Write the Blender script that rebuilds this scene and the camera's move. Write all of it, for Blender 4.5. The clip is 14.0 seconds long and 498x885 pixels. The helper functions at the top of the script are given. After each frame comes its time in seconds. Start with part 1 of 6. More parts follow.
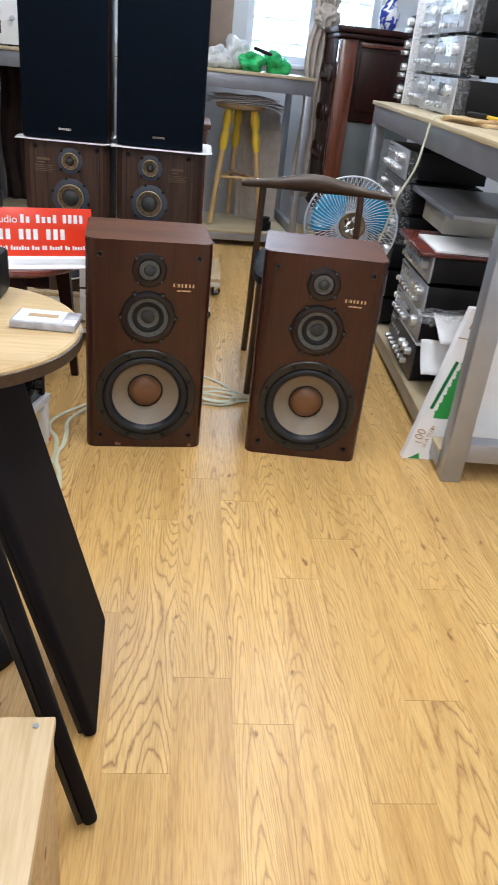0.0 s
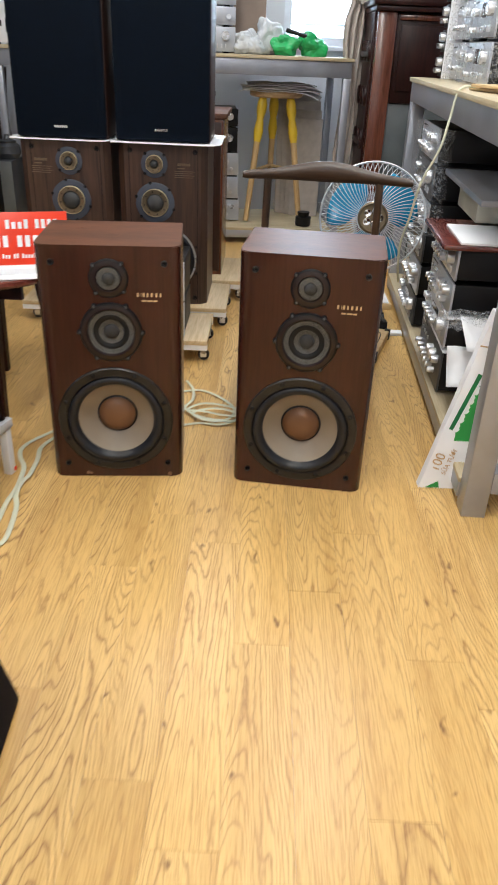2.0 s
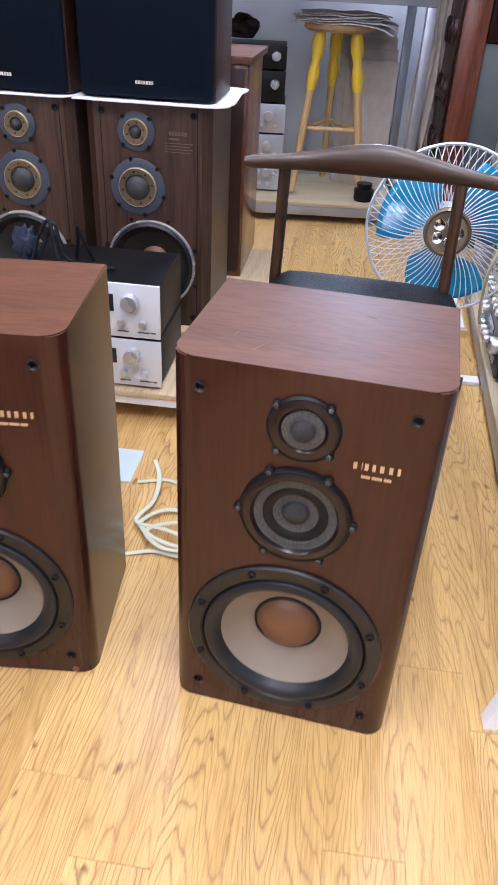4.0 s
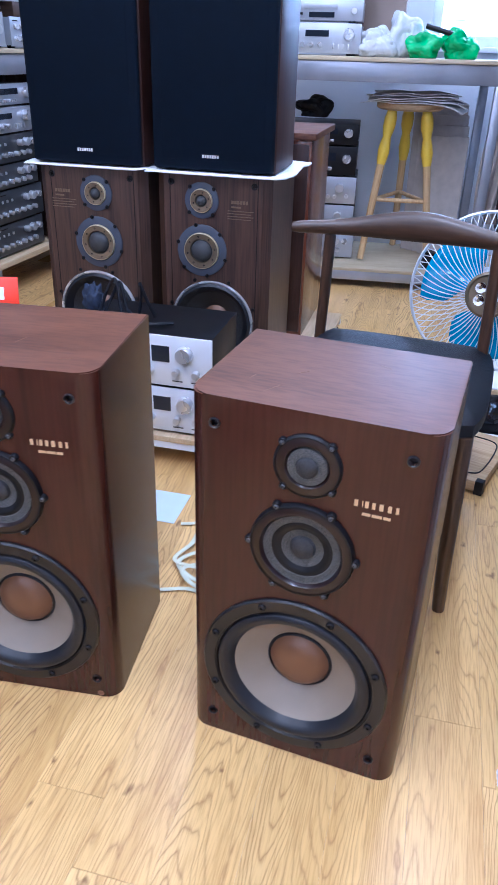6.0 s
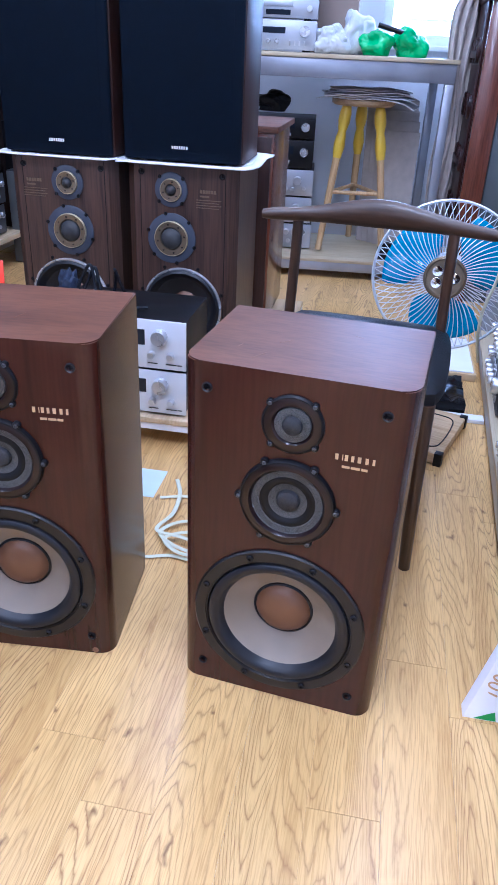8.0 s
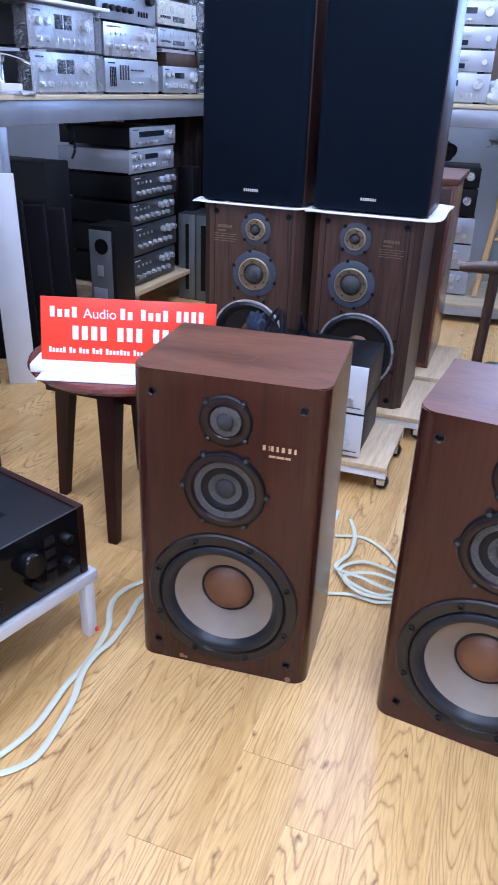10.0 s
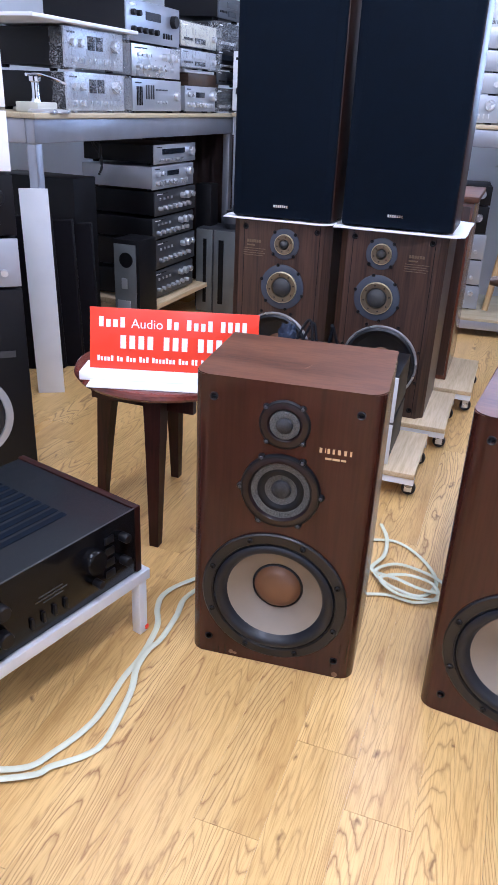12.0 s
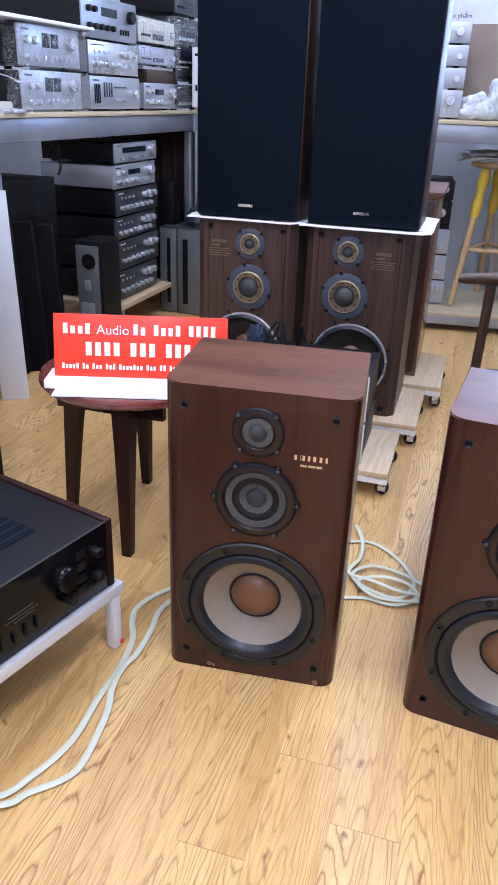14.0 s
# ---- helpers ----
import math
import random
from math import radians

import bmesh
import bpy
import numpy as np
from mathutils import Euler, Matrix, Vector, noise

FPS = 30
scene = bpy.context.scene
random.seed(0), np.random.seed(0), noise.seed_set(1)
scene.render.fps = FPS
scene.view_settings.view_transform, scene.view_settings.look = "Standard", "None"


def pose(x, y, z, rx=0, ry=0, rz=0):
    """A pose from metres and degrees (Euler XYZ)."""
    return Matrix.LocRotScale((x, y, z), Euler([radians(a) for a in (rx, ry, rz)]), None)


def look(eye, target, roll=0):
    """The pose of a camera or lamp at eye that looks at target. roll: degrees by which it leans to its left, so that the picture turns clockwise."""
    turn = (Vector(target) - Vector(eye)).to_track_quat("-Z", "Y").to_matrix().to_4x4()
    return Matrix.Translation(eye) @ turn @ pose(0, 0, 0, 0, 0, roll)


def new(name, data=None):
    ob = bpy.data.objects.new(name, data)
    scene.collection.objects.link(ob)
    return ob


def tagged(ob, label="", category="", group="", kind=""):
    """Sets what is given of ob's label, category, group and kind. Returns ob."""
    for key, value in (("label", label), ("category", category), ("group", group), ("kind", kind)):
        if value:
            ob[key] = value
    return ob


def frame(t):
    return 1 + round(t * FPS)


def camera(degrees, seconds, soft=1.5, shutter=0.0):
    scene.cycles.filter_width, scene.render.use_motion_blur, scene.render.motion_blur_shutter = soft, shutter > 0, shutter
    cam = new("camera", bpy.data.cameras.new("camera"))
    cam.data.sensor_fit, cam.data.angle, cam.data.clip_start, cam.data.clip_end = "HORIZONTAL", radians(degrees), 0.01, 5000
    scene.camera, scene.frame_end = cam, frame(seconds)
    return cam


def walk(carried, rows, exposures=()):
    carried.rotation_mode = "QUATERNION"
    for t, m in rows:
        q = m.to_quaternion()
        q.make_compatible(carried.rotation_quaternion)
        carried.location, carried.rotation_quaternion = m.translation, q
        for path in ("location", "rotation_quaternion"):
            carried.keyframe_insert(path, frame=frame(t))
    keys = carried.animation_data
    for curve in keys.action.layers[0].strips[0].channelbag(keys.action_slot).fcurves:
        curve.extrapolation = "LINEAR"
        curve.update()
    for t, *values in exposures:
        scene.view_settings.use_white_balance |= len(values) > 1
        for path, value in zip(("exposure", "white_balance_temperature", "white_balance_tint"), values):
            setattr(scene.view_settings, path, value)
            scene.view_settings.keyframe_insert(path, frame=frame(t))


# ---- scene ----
cam = camera(37.7, 14.0, 1.5, 0.5)
PATH = [
    (0, (-0.109, 0.062, 1.157), (0.096, 1.819, 0.223), 6.2),
    (0.5, (-0.116, 0.019, 1.17), (0.15, 1.769, 0.239), 7.1),
    (1, (-0.078, 0.059, 1.142), (0.141, 1.776, 0.14), 6.5),
    (1.5, (0.071, 0.181, 1.131), (0.093, 1.928, 0.158), 4.0),
    (2, (0.184, 0.363, 1.112), (0.168, 2.12, 0.157), 2.4),
    (2.2, (0.207, 0.467, 1.113), (0.216, 2.212, 0.136), 2.8),
    (4.3, (0.337, 1.405, 1.083), (0.144, 3.067, -0.013), 3.0),
    (4.5, (0.351, 1.416, 1.094), (0.152, 3.096, 0.028), 3.0),
    (5, (0.429, 1.398, 1.097), (0.114, 3.109, 0.111), 2.9),
    (5.5, (0.465, 1.37, 1.082), (0.012, 3.06, 0.114), 2.1),
    (6, (0.432, 1.287, 1.091), (0.017, 2.997, 0.139), 1.7),
    (6.5, (0.368, 1.199, 1.095), (0.007, 2.92, 0.142), 2.9),
    (7, (0.37, 1.167, 1.083), (0.017, 2.885, 0.122), 2.5),
    (7.5, (0.381, 1.161, 1.093), (0.065, 2.885, 0.129), 2.5),
    (8, (0.406, 1.16, 1.093), (0.115, 2.892, 0.135), 2.7),
    (8.5, (0.378, 1.172, 1.106), (0.052, 2.915, 0.18), 2.8),
    (9, (0.339, 1.174, 1.108), (-0.122, 2.895, 0.198), 2.8),
    (9.2, (0.311, 1.154, 1.112), (-0.224, 2.856, 0.208), 2.5),
    (11.3, (0.141, 0.97, 1.141), (-0.465, 2.671, 0.281), 2.2),
    (11.5, (0.131, 0.959, 1.141), (-0.468, 2.665, 0.284), 2.3),
    (12, (0.138, 0.951, 1.137), (-0.443, 2.665, 0.286), 2.6),
    (12.5, (0.134, 0.962, 1.145), (-0.431, 2.682, 0.294), 2.8),
    (13, (0.125, 0.967, 1.142), (-0.432, 2.69, 0.293), 2.7),
    (13.5, (0.117, 0.981, 1.141), (-0.412, 2.712, 0.289), 2.6),
    (14, (0.117, 0.987, 1.144), (-0.381, 2.723, 0.286), 2.1),
]
walk(cam, [(t, look(eye, target, roll)) for t, eye, target, roll in PATH],
     [(0.0, -0.70, 5900, 8), (2.2, -0.54, 6300, 8), (4.3, -0.14, 5250, 20), (5.0, -0.14, 4720, 20), (7.5, -0.22, 4560, 22), (9.2, -0.22, 4450, 21), (11.3, -0.27, 5080, 20), (14.0, -0.27, 5080, 20)])

# ---- world, lights ----
world = bpy.data.worlds.new("world")
scene.world = world
world.use_nodes = True
wn = world.node_tree
sky = wn.nodes.new("ShaderNodeTexSky")
sky.sky_type, sky.sun_disc = "NISHITA", False
sky.sun_elevation, sky.sun_rotation = radians(35), radians(180)
wn.links.new(sky.outputs[0], wn.nodes["Background"].inputs[0])
wn.nodes["Background"].inputs[1].default_value = 0.15


def area_lamp(name, x, y, z, sx, sy, watts, colour, m=None):
    data = bpy.data.lights.new(name, "AREA")
    data.shape, data.size, data.size_y, data.energy, data.color = "RECTANGLE", sx, sy, watts, colour
    ob = new(name, data)
    ob.matrix_world = m if m else pose(x, y, z)
    return tagged(ob, kind="structure")


CEIL = 2.75
for lx, ly, watts in ((-1.2, -0.5, 28), (0.3, -0.5, 42), (-1.2, 1.5, 30), (0.3, 1.5, 46), (-1.2, 3.3, 10), (0.6, 3.3, 30), (-0.3, 4.4, 31)):
    area_lamp("ceiling_lamp", lx, ly, CEIL - 0.06, 0.3, 1.2, watts, (1.0, 0.97, 0.93))
area_lamp("window_light", 0, 0, 0, 0.9, 1.0, 40, (0.66, 0.82, 1.0), look((0.60, 6.16, 1.65), (0.4, 3.0, 0.9)))


# ---- materials ----
def nodes_of(name, rough=0.5, metal=0.0, colour=(0.5, 0.5, 0.5), coat=0.0):
    m = bpy.data.materials.new(name)
    m.use_nodes = True
    nt = m.node_tree
    b = nt.nodes["Principled BSDF"]
    b.inputs["Base Color"].default_value = (*colour, 1)
    b.inputs["Roughness"].default_value = rough
    b.inputs["Metallic"].default_value = metal
    b.inputs["Coat Weight"].default_value = coat
    b.inputs["Coat Roughness"].default_value = 0.15
    return m, nt, b


def mapped(nt, scale, out="Object"):
    tc = nt.nodes.new("ShaderNodeTexCoord")
    mp = nt.nodes.new("ShaderNodeMapping")
    mp.inputs["Scale"].default_value = scale
    nt.links.new(tc.outputs[out], mp.inputs[0])
    return mp


def noise_tex(nt, vec, scale, detail=4, distort=0.0):
    n = nt.nodes.new("ShaderNodeTexNoise")
    n.inputs["Scale"].default_value, n.inputs["Detail"].default_value, n.inputs["Distortion"].default_value = scale, detail, distort
    nt.links.new(vec, n.inputs["Vector"])
    return n


def ramp(nt, fac, stops):
    r = nt.nodes.new("ShaderNodeValToRGB")
    r.color_ramp.elements[0].position, r.color_ramp.elements[0].color = stops[0][0], (*stops[0][1], 1)
    r.color_ramp.elements[1].position, r.color_ramp.elements[1].color = stops[-1][0], (*stops[-1][1], 1)
    for p, c in stops[1:-1]:
        r.color_ramp.elements.new(p).color = (*c, 1)
    nt.links.new(fac, r.inputs[0])
    return r


def mixed(nt, fac, a, b, mode="MIX"):
    x = nt.nodes.new("ShaderNodeMix")
    x.data_type, x.blend_type = "RGBA", mode
    for sock, v in ((x.inputs[0], fac), (x.inputs[6], a), (x.inputs[7], b)):
        if isinstance(v, (int, float)):
            sock.default_value = v
        elif isinstance(v, tuple):
            sock.default_value = (*v, 1)
        else:
            nt.links.new(v, sock)
    return x.outputs[2]


def maths(nt, op, a, b=0.0):
    x = nt.nodes.new("ShaderNodeMath")
    x.operation = op
    for sock, v in ((x.inputs[0], a), (x.inputs[1], b)):
        if isinstance(v, (int, float)):
            sock.default_value = v
        else:
            nt.links.new(v, sock)
    return x.outputs[0]


def bump(nt, b, height, strength=0.1, dist=0.002):
    n = nt.nodes.new("ShaderNodeBump")
    n.inputs["Strength"].default_value, n.inputs["Distance"].default_value = strength, dist
    nt.links.new(height, n.inputs["Height"])
    nt.links.new(n.outputs[0], b.inputs["Normal"])


def plain(name, colour, rough=0.5, metal=0.0, vary=0.12, scale=9.0, relief=0.05, coat=0.0, rvary=0.15, spec=0.5):
    """Paint, plastic or metal with faint stains and a fine grain."""
    m, nt, b = nodes_of(name, rough, metal, colour, coat)
    mp = mapped(nt, (1, 1, 1))
    n1 = noise_tex(nt, mp.outputs[0], scale, 5)
    lo, hi = tuple(c * (1 - vary) for c in colour), tuple(min(1, c * (1 + vary)) for c in colour)
    r = ramp(nt, n1.outputs[0], [(0.3, lo), (0.7, hi)])
    nt.links.new(r.outputs[0], b.inputs["Base Color"])
    n2 = noise_tex(nt, mp.outputs[0], scale * 40, 3)
    rr = maths(nt, "MULTIPLY_ADD", n1.outputs[0], rvary)
    nt.nodes[-1].inputs[2].default_value = max(0.02, rough - rvary / 2)
    nt.links.new(rr, b.inputs["Roughness"])
    if relief:
        bump(nt, b, n2.outputs[0], relief)
    b.inputs["Specular IOR Level"].default_value = spec
    return m


def wood(name, dark, light, along="z", rough=0.4, rings=9.0, coat=0.0, fine=0.5, stretch=0.07, seed=False, spec=0.5):
    """Wood with long contour grain and fine pores along one axis."""
    m, nt, b = nodes_of(name, rough, 0, light, coat)
    k = {"x": (stretch, 1, 1), "y": (1, stretch, 1), "z": (1, 1, stretch)}[along]
    mp = mapped(nt, k)
    vec = mp.outputs[0]
    if seed:
        info = nt.nodes.new("ShaderNodeObjectInfo")
        add = nt.nodes.new("ShaderNodeVectorMath")
        add.operation = "ADD"
        comb = nt.nodes.new("ShaderNodeCombineXYZ")
        for i, f in enumerate((37.0, 11.0, 53.0)):
            nt.links.new(maths(nt, "MULTIPLY", info.outputs["Random"], f), comb.inputs[i])
        nt.links.new(vec, add.inputs[0])
        nt.links.new(comb.outputs[0], add.inputs[1])
        vec = add.outputs[0]
    n = noise_tex(nt, vec, 5.5, 2, 0.25)
    rings_v = maths(nt, "FRACT", maths(nt, "MULTIPLY", n.outputs[0], rings))
    tri = maths(nt, "ABSOLUTE", maths(nt, "SUBTRACT", rings_v, 0.5))
    f = noise_tex(nt, vec, 160, 3)
    big = noise_tex(nt, vec, 2.2, 3)
    mid = tuple((a + c) / 2 for a, c in zip(dark, light))
    c1 = ramp(nt, tri, [(0.0, dark), (0.16, mid), (0.5, light)])
    c2 = ramp(nt, f.outputs[0], [(0.35, dark), (0.6, light)])
    col = mixed(nt, fine, c1.outputs[0], c2.outputs[0])
    shade = ramp(nt, big.outputs[0], [(0.3, (0.72, 0.72, 0.72)), (0.7, (1.12, 1.12, 1.12))])
    col = mixed(nt, 0.8, col, shade.outputs[0], "MULTIPLY")
    nt.links.new(col, b.inputs["Base Color"])
    bump(nt, b, f.outputs[0], 0.06, 0.001)
    b.inputs["Specular IOR Level"].default_value = spec
    return m


def floor_wood():
    m, nt, b = nodes_of("oak_laminate", 0.33)
    info = nt.nodes.new("ShaderNodeObjectInfo")
    comb = nt.nodes.new("ShaderNodeCombineXYZ")
    for i, f in enumerate((31.0, 17.0, 7.0)):
        nt.links.new(maths(nt, "MULTIPLY", info.outputs["Random"], f), comb.inputs[i])

    def moved(scale):
        add = nt.nodes.new("ShaderNodeVectorMath")
        add.operation = "ADD"
        nt.links.new(mapped(nt, scale).outputs[0], add.inputs[0])
        nt.links.new(comb.outputs[0], add.inputs[1])
        return add.outputs[0]

    vec, fib = moved((1, 0.09, 1)), moved((1, 0.05, 1))
    n = noise_tex(nt, vec, 8.5, 1.6, 0.15)
    fibre = noise_tex(nt, fib, 380, 4)
    jag = noise_tex(nt, moved((1, 0.3, 1)), 60, 3)
    phase = maths(nt, "ADD", maths(nt, "MULTIPLY", n.outputs[0], 42.0), maths(nt, "MULTIPLY", jag.outputs[0], 0.9))
    fr = maths(nt, "FRACT", phase)
    line = maths(nt, "POWER", maths(nt, "ABSOLUTE", maths(nt, "SUBTRACT", maths(nt, "MULTIPLY", fr, 2.0), 1.0)), 5.0)
    broad = noise_tex(nt, vec, 2.6, 3)
    gate = ramp(nt, broad.outputs[0], [(0.37, (0.16,) * 3), (0.60, (1.0,) * 3)])
    amount = maths(nt, "MULTIPLY", line, gate.outputs[0])
    base = ramp(nt, broad.outputs[0], [(0.25, (0.61, 0.375, 0.128)), (0.5, (0.70, 0.462, 0.172)), (0.75, (0.75, 0.520, 0.214))])
    streak = noise_tex(nt, moved((1, 0.05, 1)), 26, 3)
    band = ramp(nt, streak.outputs[0], [(0.36, (0.74, 0.66, 0.55)), (0.52, (1, 1, 1)), (0.72, (1.05, 1.05, 1.03))])
    ground = mixed(nt, 0.5, base.outputs[0], band.outputs[0], "MULTIPLY")
    col = mixed(nt, amount, ground, (0.30, 0.145, 0.043))
    thread = ramp(nt, fibre.outputs[0], [(0.34, (0.80, 0.73, 0.65)), (0.54, (1, 1, 1)), (0.75, (1.06, 1.05, 1.03))])
    col = mixed(nt, 0.85, col, thread.outputs[0], "MULTIPLY")
    tone = ramp(nt, info.outputs["Random"], [(0, (0.94, 0.93, 0.91)), (1, (1.04, 1.04, 1.04))])
    col = mixed(nt, 1.0, col, tone.outputs[0], "MULTIPLY")
    kadd = moved((1, 0.55, 1))
    wob = noise_tex(nt, kadd, 22, 3)
    kd = nt.nodes.new("ShaderNodeVectorMath")
    kd.operation = "MULTIPLY_ADD"
    kd.inputs[1].default_value = (0.07, 0.09, 0.0)
    nt.links.new(wob.outputs["Color"], kd.inputs[0])
    nt.links.new(kadd, kd.inputs[2])
    vor = nt.nodes.new("ShaderNodeTexVoronoi")
    vor.voronoi_dimensions = "2D"
    vor.inputs["Scale"].default_value = 6.0
    nt.links.new(kd.outputs[0], vor.inputs["Vector"])
    knot = ramp(nt, vor.outputs["Distance"], [(0.012, (1, 1, 1)), (0.055, (0, 0, 0))])
    some = nt.nodes.new("ShaderNodeSeparateColor")
    nt.links.new(vor.outputs["Color"], some.inputs[0])
    pick = maths(nt, "GREATER_THAN", some.outputs[0], 0.42)
    col = mixed(nt, maths(nt, "MULTIPLY", maths(nt, "MULTIPLY", knot.outputs[0], pick), 0.8), col, (0.15, 0.060, 0.016))
    nt.links.new(col, b.inputs["Base Color"])
    rr = ramp(nt, broad.outputs[0], [(0.3, (0.27,) * 3), (0.7, (0.38,) * 3)])
    nt.links.new(rr.outputs[0], b.inputs["Roughness"])
    bump(nt, b, fibre.outputs[0], 0.07, 0.0008)
    return m


def film_plastic():
    """Thin clear wrap with sharp creases, their highlights painted as pale streaks."""
    m, nt, b = nodes_of("clear_wrap", 0.12, 0, (0.30, 0.31, 0.33))
    b.inputs["Base Color"].default_value = (0.80, 0.83, 0.88, 1)
    mp = mapped(nt, (1, 1, 1))
    n = noise_tex(nt, mp.outputs[0], 34, 3, 1.2)
    crease_glint = ramp(nt, n.outputs[0], [(0.47, (0.05,) * 3), (0.515, (0.40,) * 3), (0.55, (0.07,) * 3)])
    nt.links.new(crease_glint.outputs[0], b.inputs["Alpha"])
    bump(nt, b, n.outputs[0], 0.9, 0.01)
    return m


OAK = floor_wood()
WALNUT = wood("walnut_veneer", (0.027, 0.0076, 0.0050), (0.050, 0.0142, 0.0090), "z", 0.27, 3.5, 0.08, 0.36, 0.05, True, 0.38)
# tops repeat the walnut in a lighter colour, with overhead light mixed in
WALNUT_TOP_LIT = wood("walnut_veneer_top", (0.070, 0.025, 0.0120), (0.165, 0.066, 0.032), "x", 0.42, 4, 0.0, 0.45, 0.16, True, 0.32)
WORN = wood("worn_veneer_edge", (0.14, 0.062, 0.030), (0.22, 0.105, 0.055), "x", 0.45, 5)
ROSE = wood("rosewood_veneer", (0.022, 0.011, 0.008), (0.085, 0.043, 0.028), "z", 0.42, 12, 0.1, 0.55, 0.04)
GLOSSWOOD = wood("glossy_dark_wood", (0.020, 0.007, 0.005), (0.048, 0.017, 0.011), "z", 0.48, 7, 0.05, 0.5, 0.07, False, 0.35)
REDWOOD = wood("red_brown_wood", (0.075, 0.021, 0.011), (0.175, 0.053, 0.027), "z", 0.22, 8, 0.4)
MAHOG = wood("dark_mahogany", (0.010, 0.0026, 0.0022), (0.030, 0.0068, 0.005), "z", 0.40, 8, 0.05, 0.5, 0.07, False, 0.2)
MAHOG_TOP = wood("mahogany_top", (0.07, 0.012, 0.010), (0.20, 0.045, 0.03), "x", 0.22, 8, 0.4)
CHAIRWOOD = wood("dark_chair_wood", (0.026, 0.013, 0.0065), (0.072, 0.036, 0.017), "x", 0.40, 7, 0.1)
CHAIRLEG = wood("dark_chair_leg_wood", (0.026, 0.012, 0.006), (0.078, 0.036, 0.016), "z", 0.30, 7, 0.3)
PINE = wood("pine_board", (0.42, 0.26, 0.11), (0.66, 0.48, 0.27), "x", 0.5, 7)
PINE_Z = wood("pine_leg", (0.42, 0.26, 0.11), (0.66, 0.46, 0.23), "z", 0.45, 7)
PLY = wood("plywood_top", (0.50, 0.36, 0.19), (0.68, 0.53, 0.33), "y", 0.5, 8)
MAPLE = wood("light_table_top", (0.58, 0.40, 0.19), (0.74, 0.57, 0.33), "x", 0.35, 8, 0.2)
BLACK = plain("black_paint", (0.0055, 0.0055, 0.007), 0.45, spec=0.25)
RUBBER = plain("black_rubber", (0.0065, 0.008, 0.0125), 0.40, relief=0.02, spec=0.42)
FRAMEM = plain("black_cast_frame", (0.0065, 0.006, 0.0072), 0.34, relief=0.06, spec=0.5)
GRILLE = plain("black_grille_cloth", (0.0028, 0.0060, 0.0125), 0.85, scale=30, relief=0.3, spec=0.10)
DARKCLOTH = plain("dark_brown_cloth", (0.008, 0.0070, 0.0095), 0.8, scale=30, relief=0.3, spec=0.10)
BRIGHT = plain("bright_aluminium_face", (0.74, 0.76, 0.80), 0.4, 0.2, 0.04)
SILVER = plain("brushed_silver", (0.45, 0.475, 0.525), 0.34, 0.5, 0.05)
SATIN = plain("satin_aluminium", (0.64, 0.655, 0.69), 0.28, 0.7, 0.04)
STEEL = plain("grey_painted_steel", (0.36, 0.38, 0.43), 0.34, 0.55, 0.10)
CASEGREY = plain("grey_case_metal", (0.17, 0.185, 0.19), 0.42, 0.35, 0.12)
CHROME = plain("chrome", (0.75, 0.75, 0.77), 0.12, 1.0, 0.03, relief=0)
BRASS = plain("dull_brass", (0.20, 0.155, 0.10), 0.35, 0.6)
PALEGOLD = plain("pale_gold_edge", (0.70, 0.60, 0.38), 0.3, 0.7)
GOLD = plain("gold_print", (0.60, 0.40, 0.22), 0.45, 0.3)
SLATEPANEL = plain("dark_grey_panel", (0.085, 0.10, 0.105), 0.4)
SLATE = plain("blue_grey_plate", (0.05, 0.06, 0.085), 0.5)
DKGREY = plain("dark_grey_mesh", (0.055, 0.056, 0.058), 0.5, 0.3, scale=60, relief=0.3)
MESH = plain("grey_wire_mesh", (0.105, 0.105, 0.10), 0.42, 0.5, 0.8, 800, 0.6)
DOMEM = plain("dark_dome", (0.028, 0.028, 0.030), 0.5, 0.2, 0.4, 300, 0.4)
CONE = plain("taupe_cone", (0.235, 0.192, 0.145), 0.50, 0, 0.07, 14, 0.12)
COPPER = plain("brown_dust_cap", (0.165, 0.078, 0.036), 0.42, 0.15, 0.06)
MAROON = plain("maroon_plate", (0.011, 0.0042, 0.0048), 0.30, coat=0.2, spec=0.4)
BOARDWHITE = plain("white_melamine", (0.87, 0.90, 0.95), 0.3, 0, 0.03)
WHITE = plain("white_card", (0.84, 0.85, 0.88), 0.6, 0, 0.04)
WALLP = plain("wall_paint", (0.70, 0.73, 0.78), 0.7, 0, 0.05, 3)
CEILP = plain("ceiling_paint", (0.8, 0.8, 0.8), 0.8, 0, 0.03, 3)
RED = plain("red_acrylic", (0.80, 0.045, 0.012), 0.3, 0, 0.03)
CORDM = plain("cream_cord", (0.62, 0.63, 0.48), 0.5, 0, 0.06)
GLASSY = plain("dark_meter_glass", (0.015, 0.02, 0.03), 0.08, 0, 0.1, relief=0)
YELLOW = plain("yellow_paint", (0.72, 0.50, 0.03), 0.4)
LEATHER = plain("black_leather", (0.006, 0.007, 0.010), 0.42, 0, 0.2, 40, 0.3, spec=0.3)
CREAM = plain("cream_paint", (0.55, 0.54, 0.46), 0.5)
GREEN = plain("green_print", (0.03, 0.30, 0.06), 0.5)
DKGREEN = plain("dark_green_print", (0.01, 0.16, 0.05), 0.5)
CARD = plain("brown_card", (0.42, 0.28, 0.15), 0.75)
WRAP = film_plastic()
PLY_X = wood("plywood_top_long", (0.46, 0.37, 0.22), (0.60, 0.51, 0.34), "x", 0.5, 8)
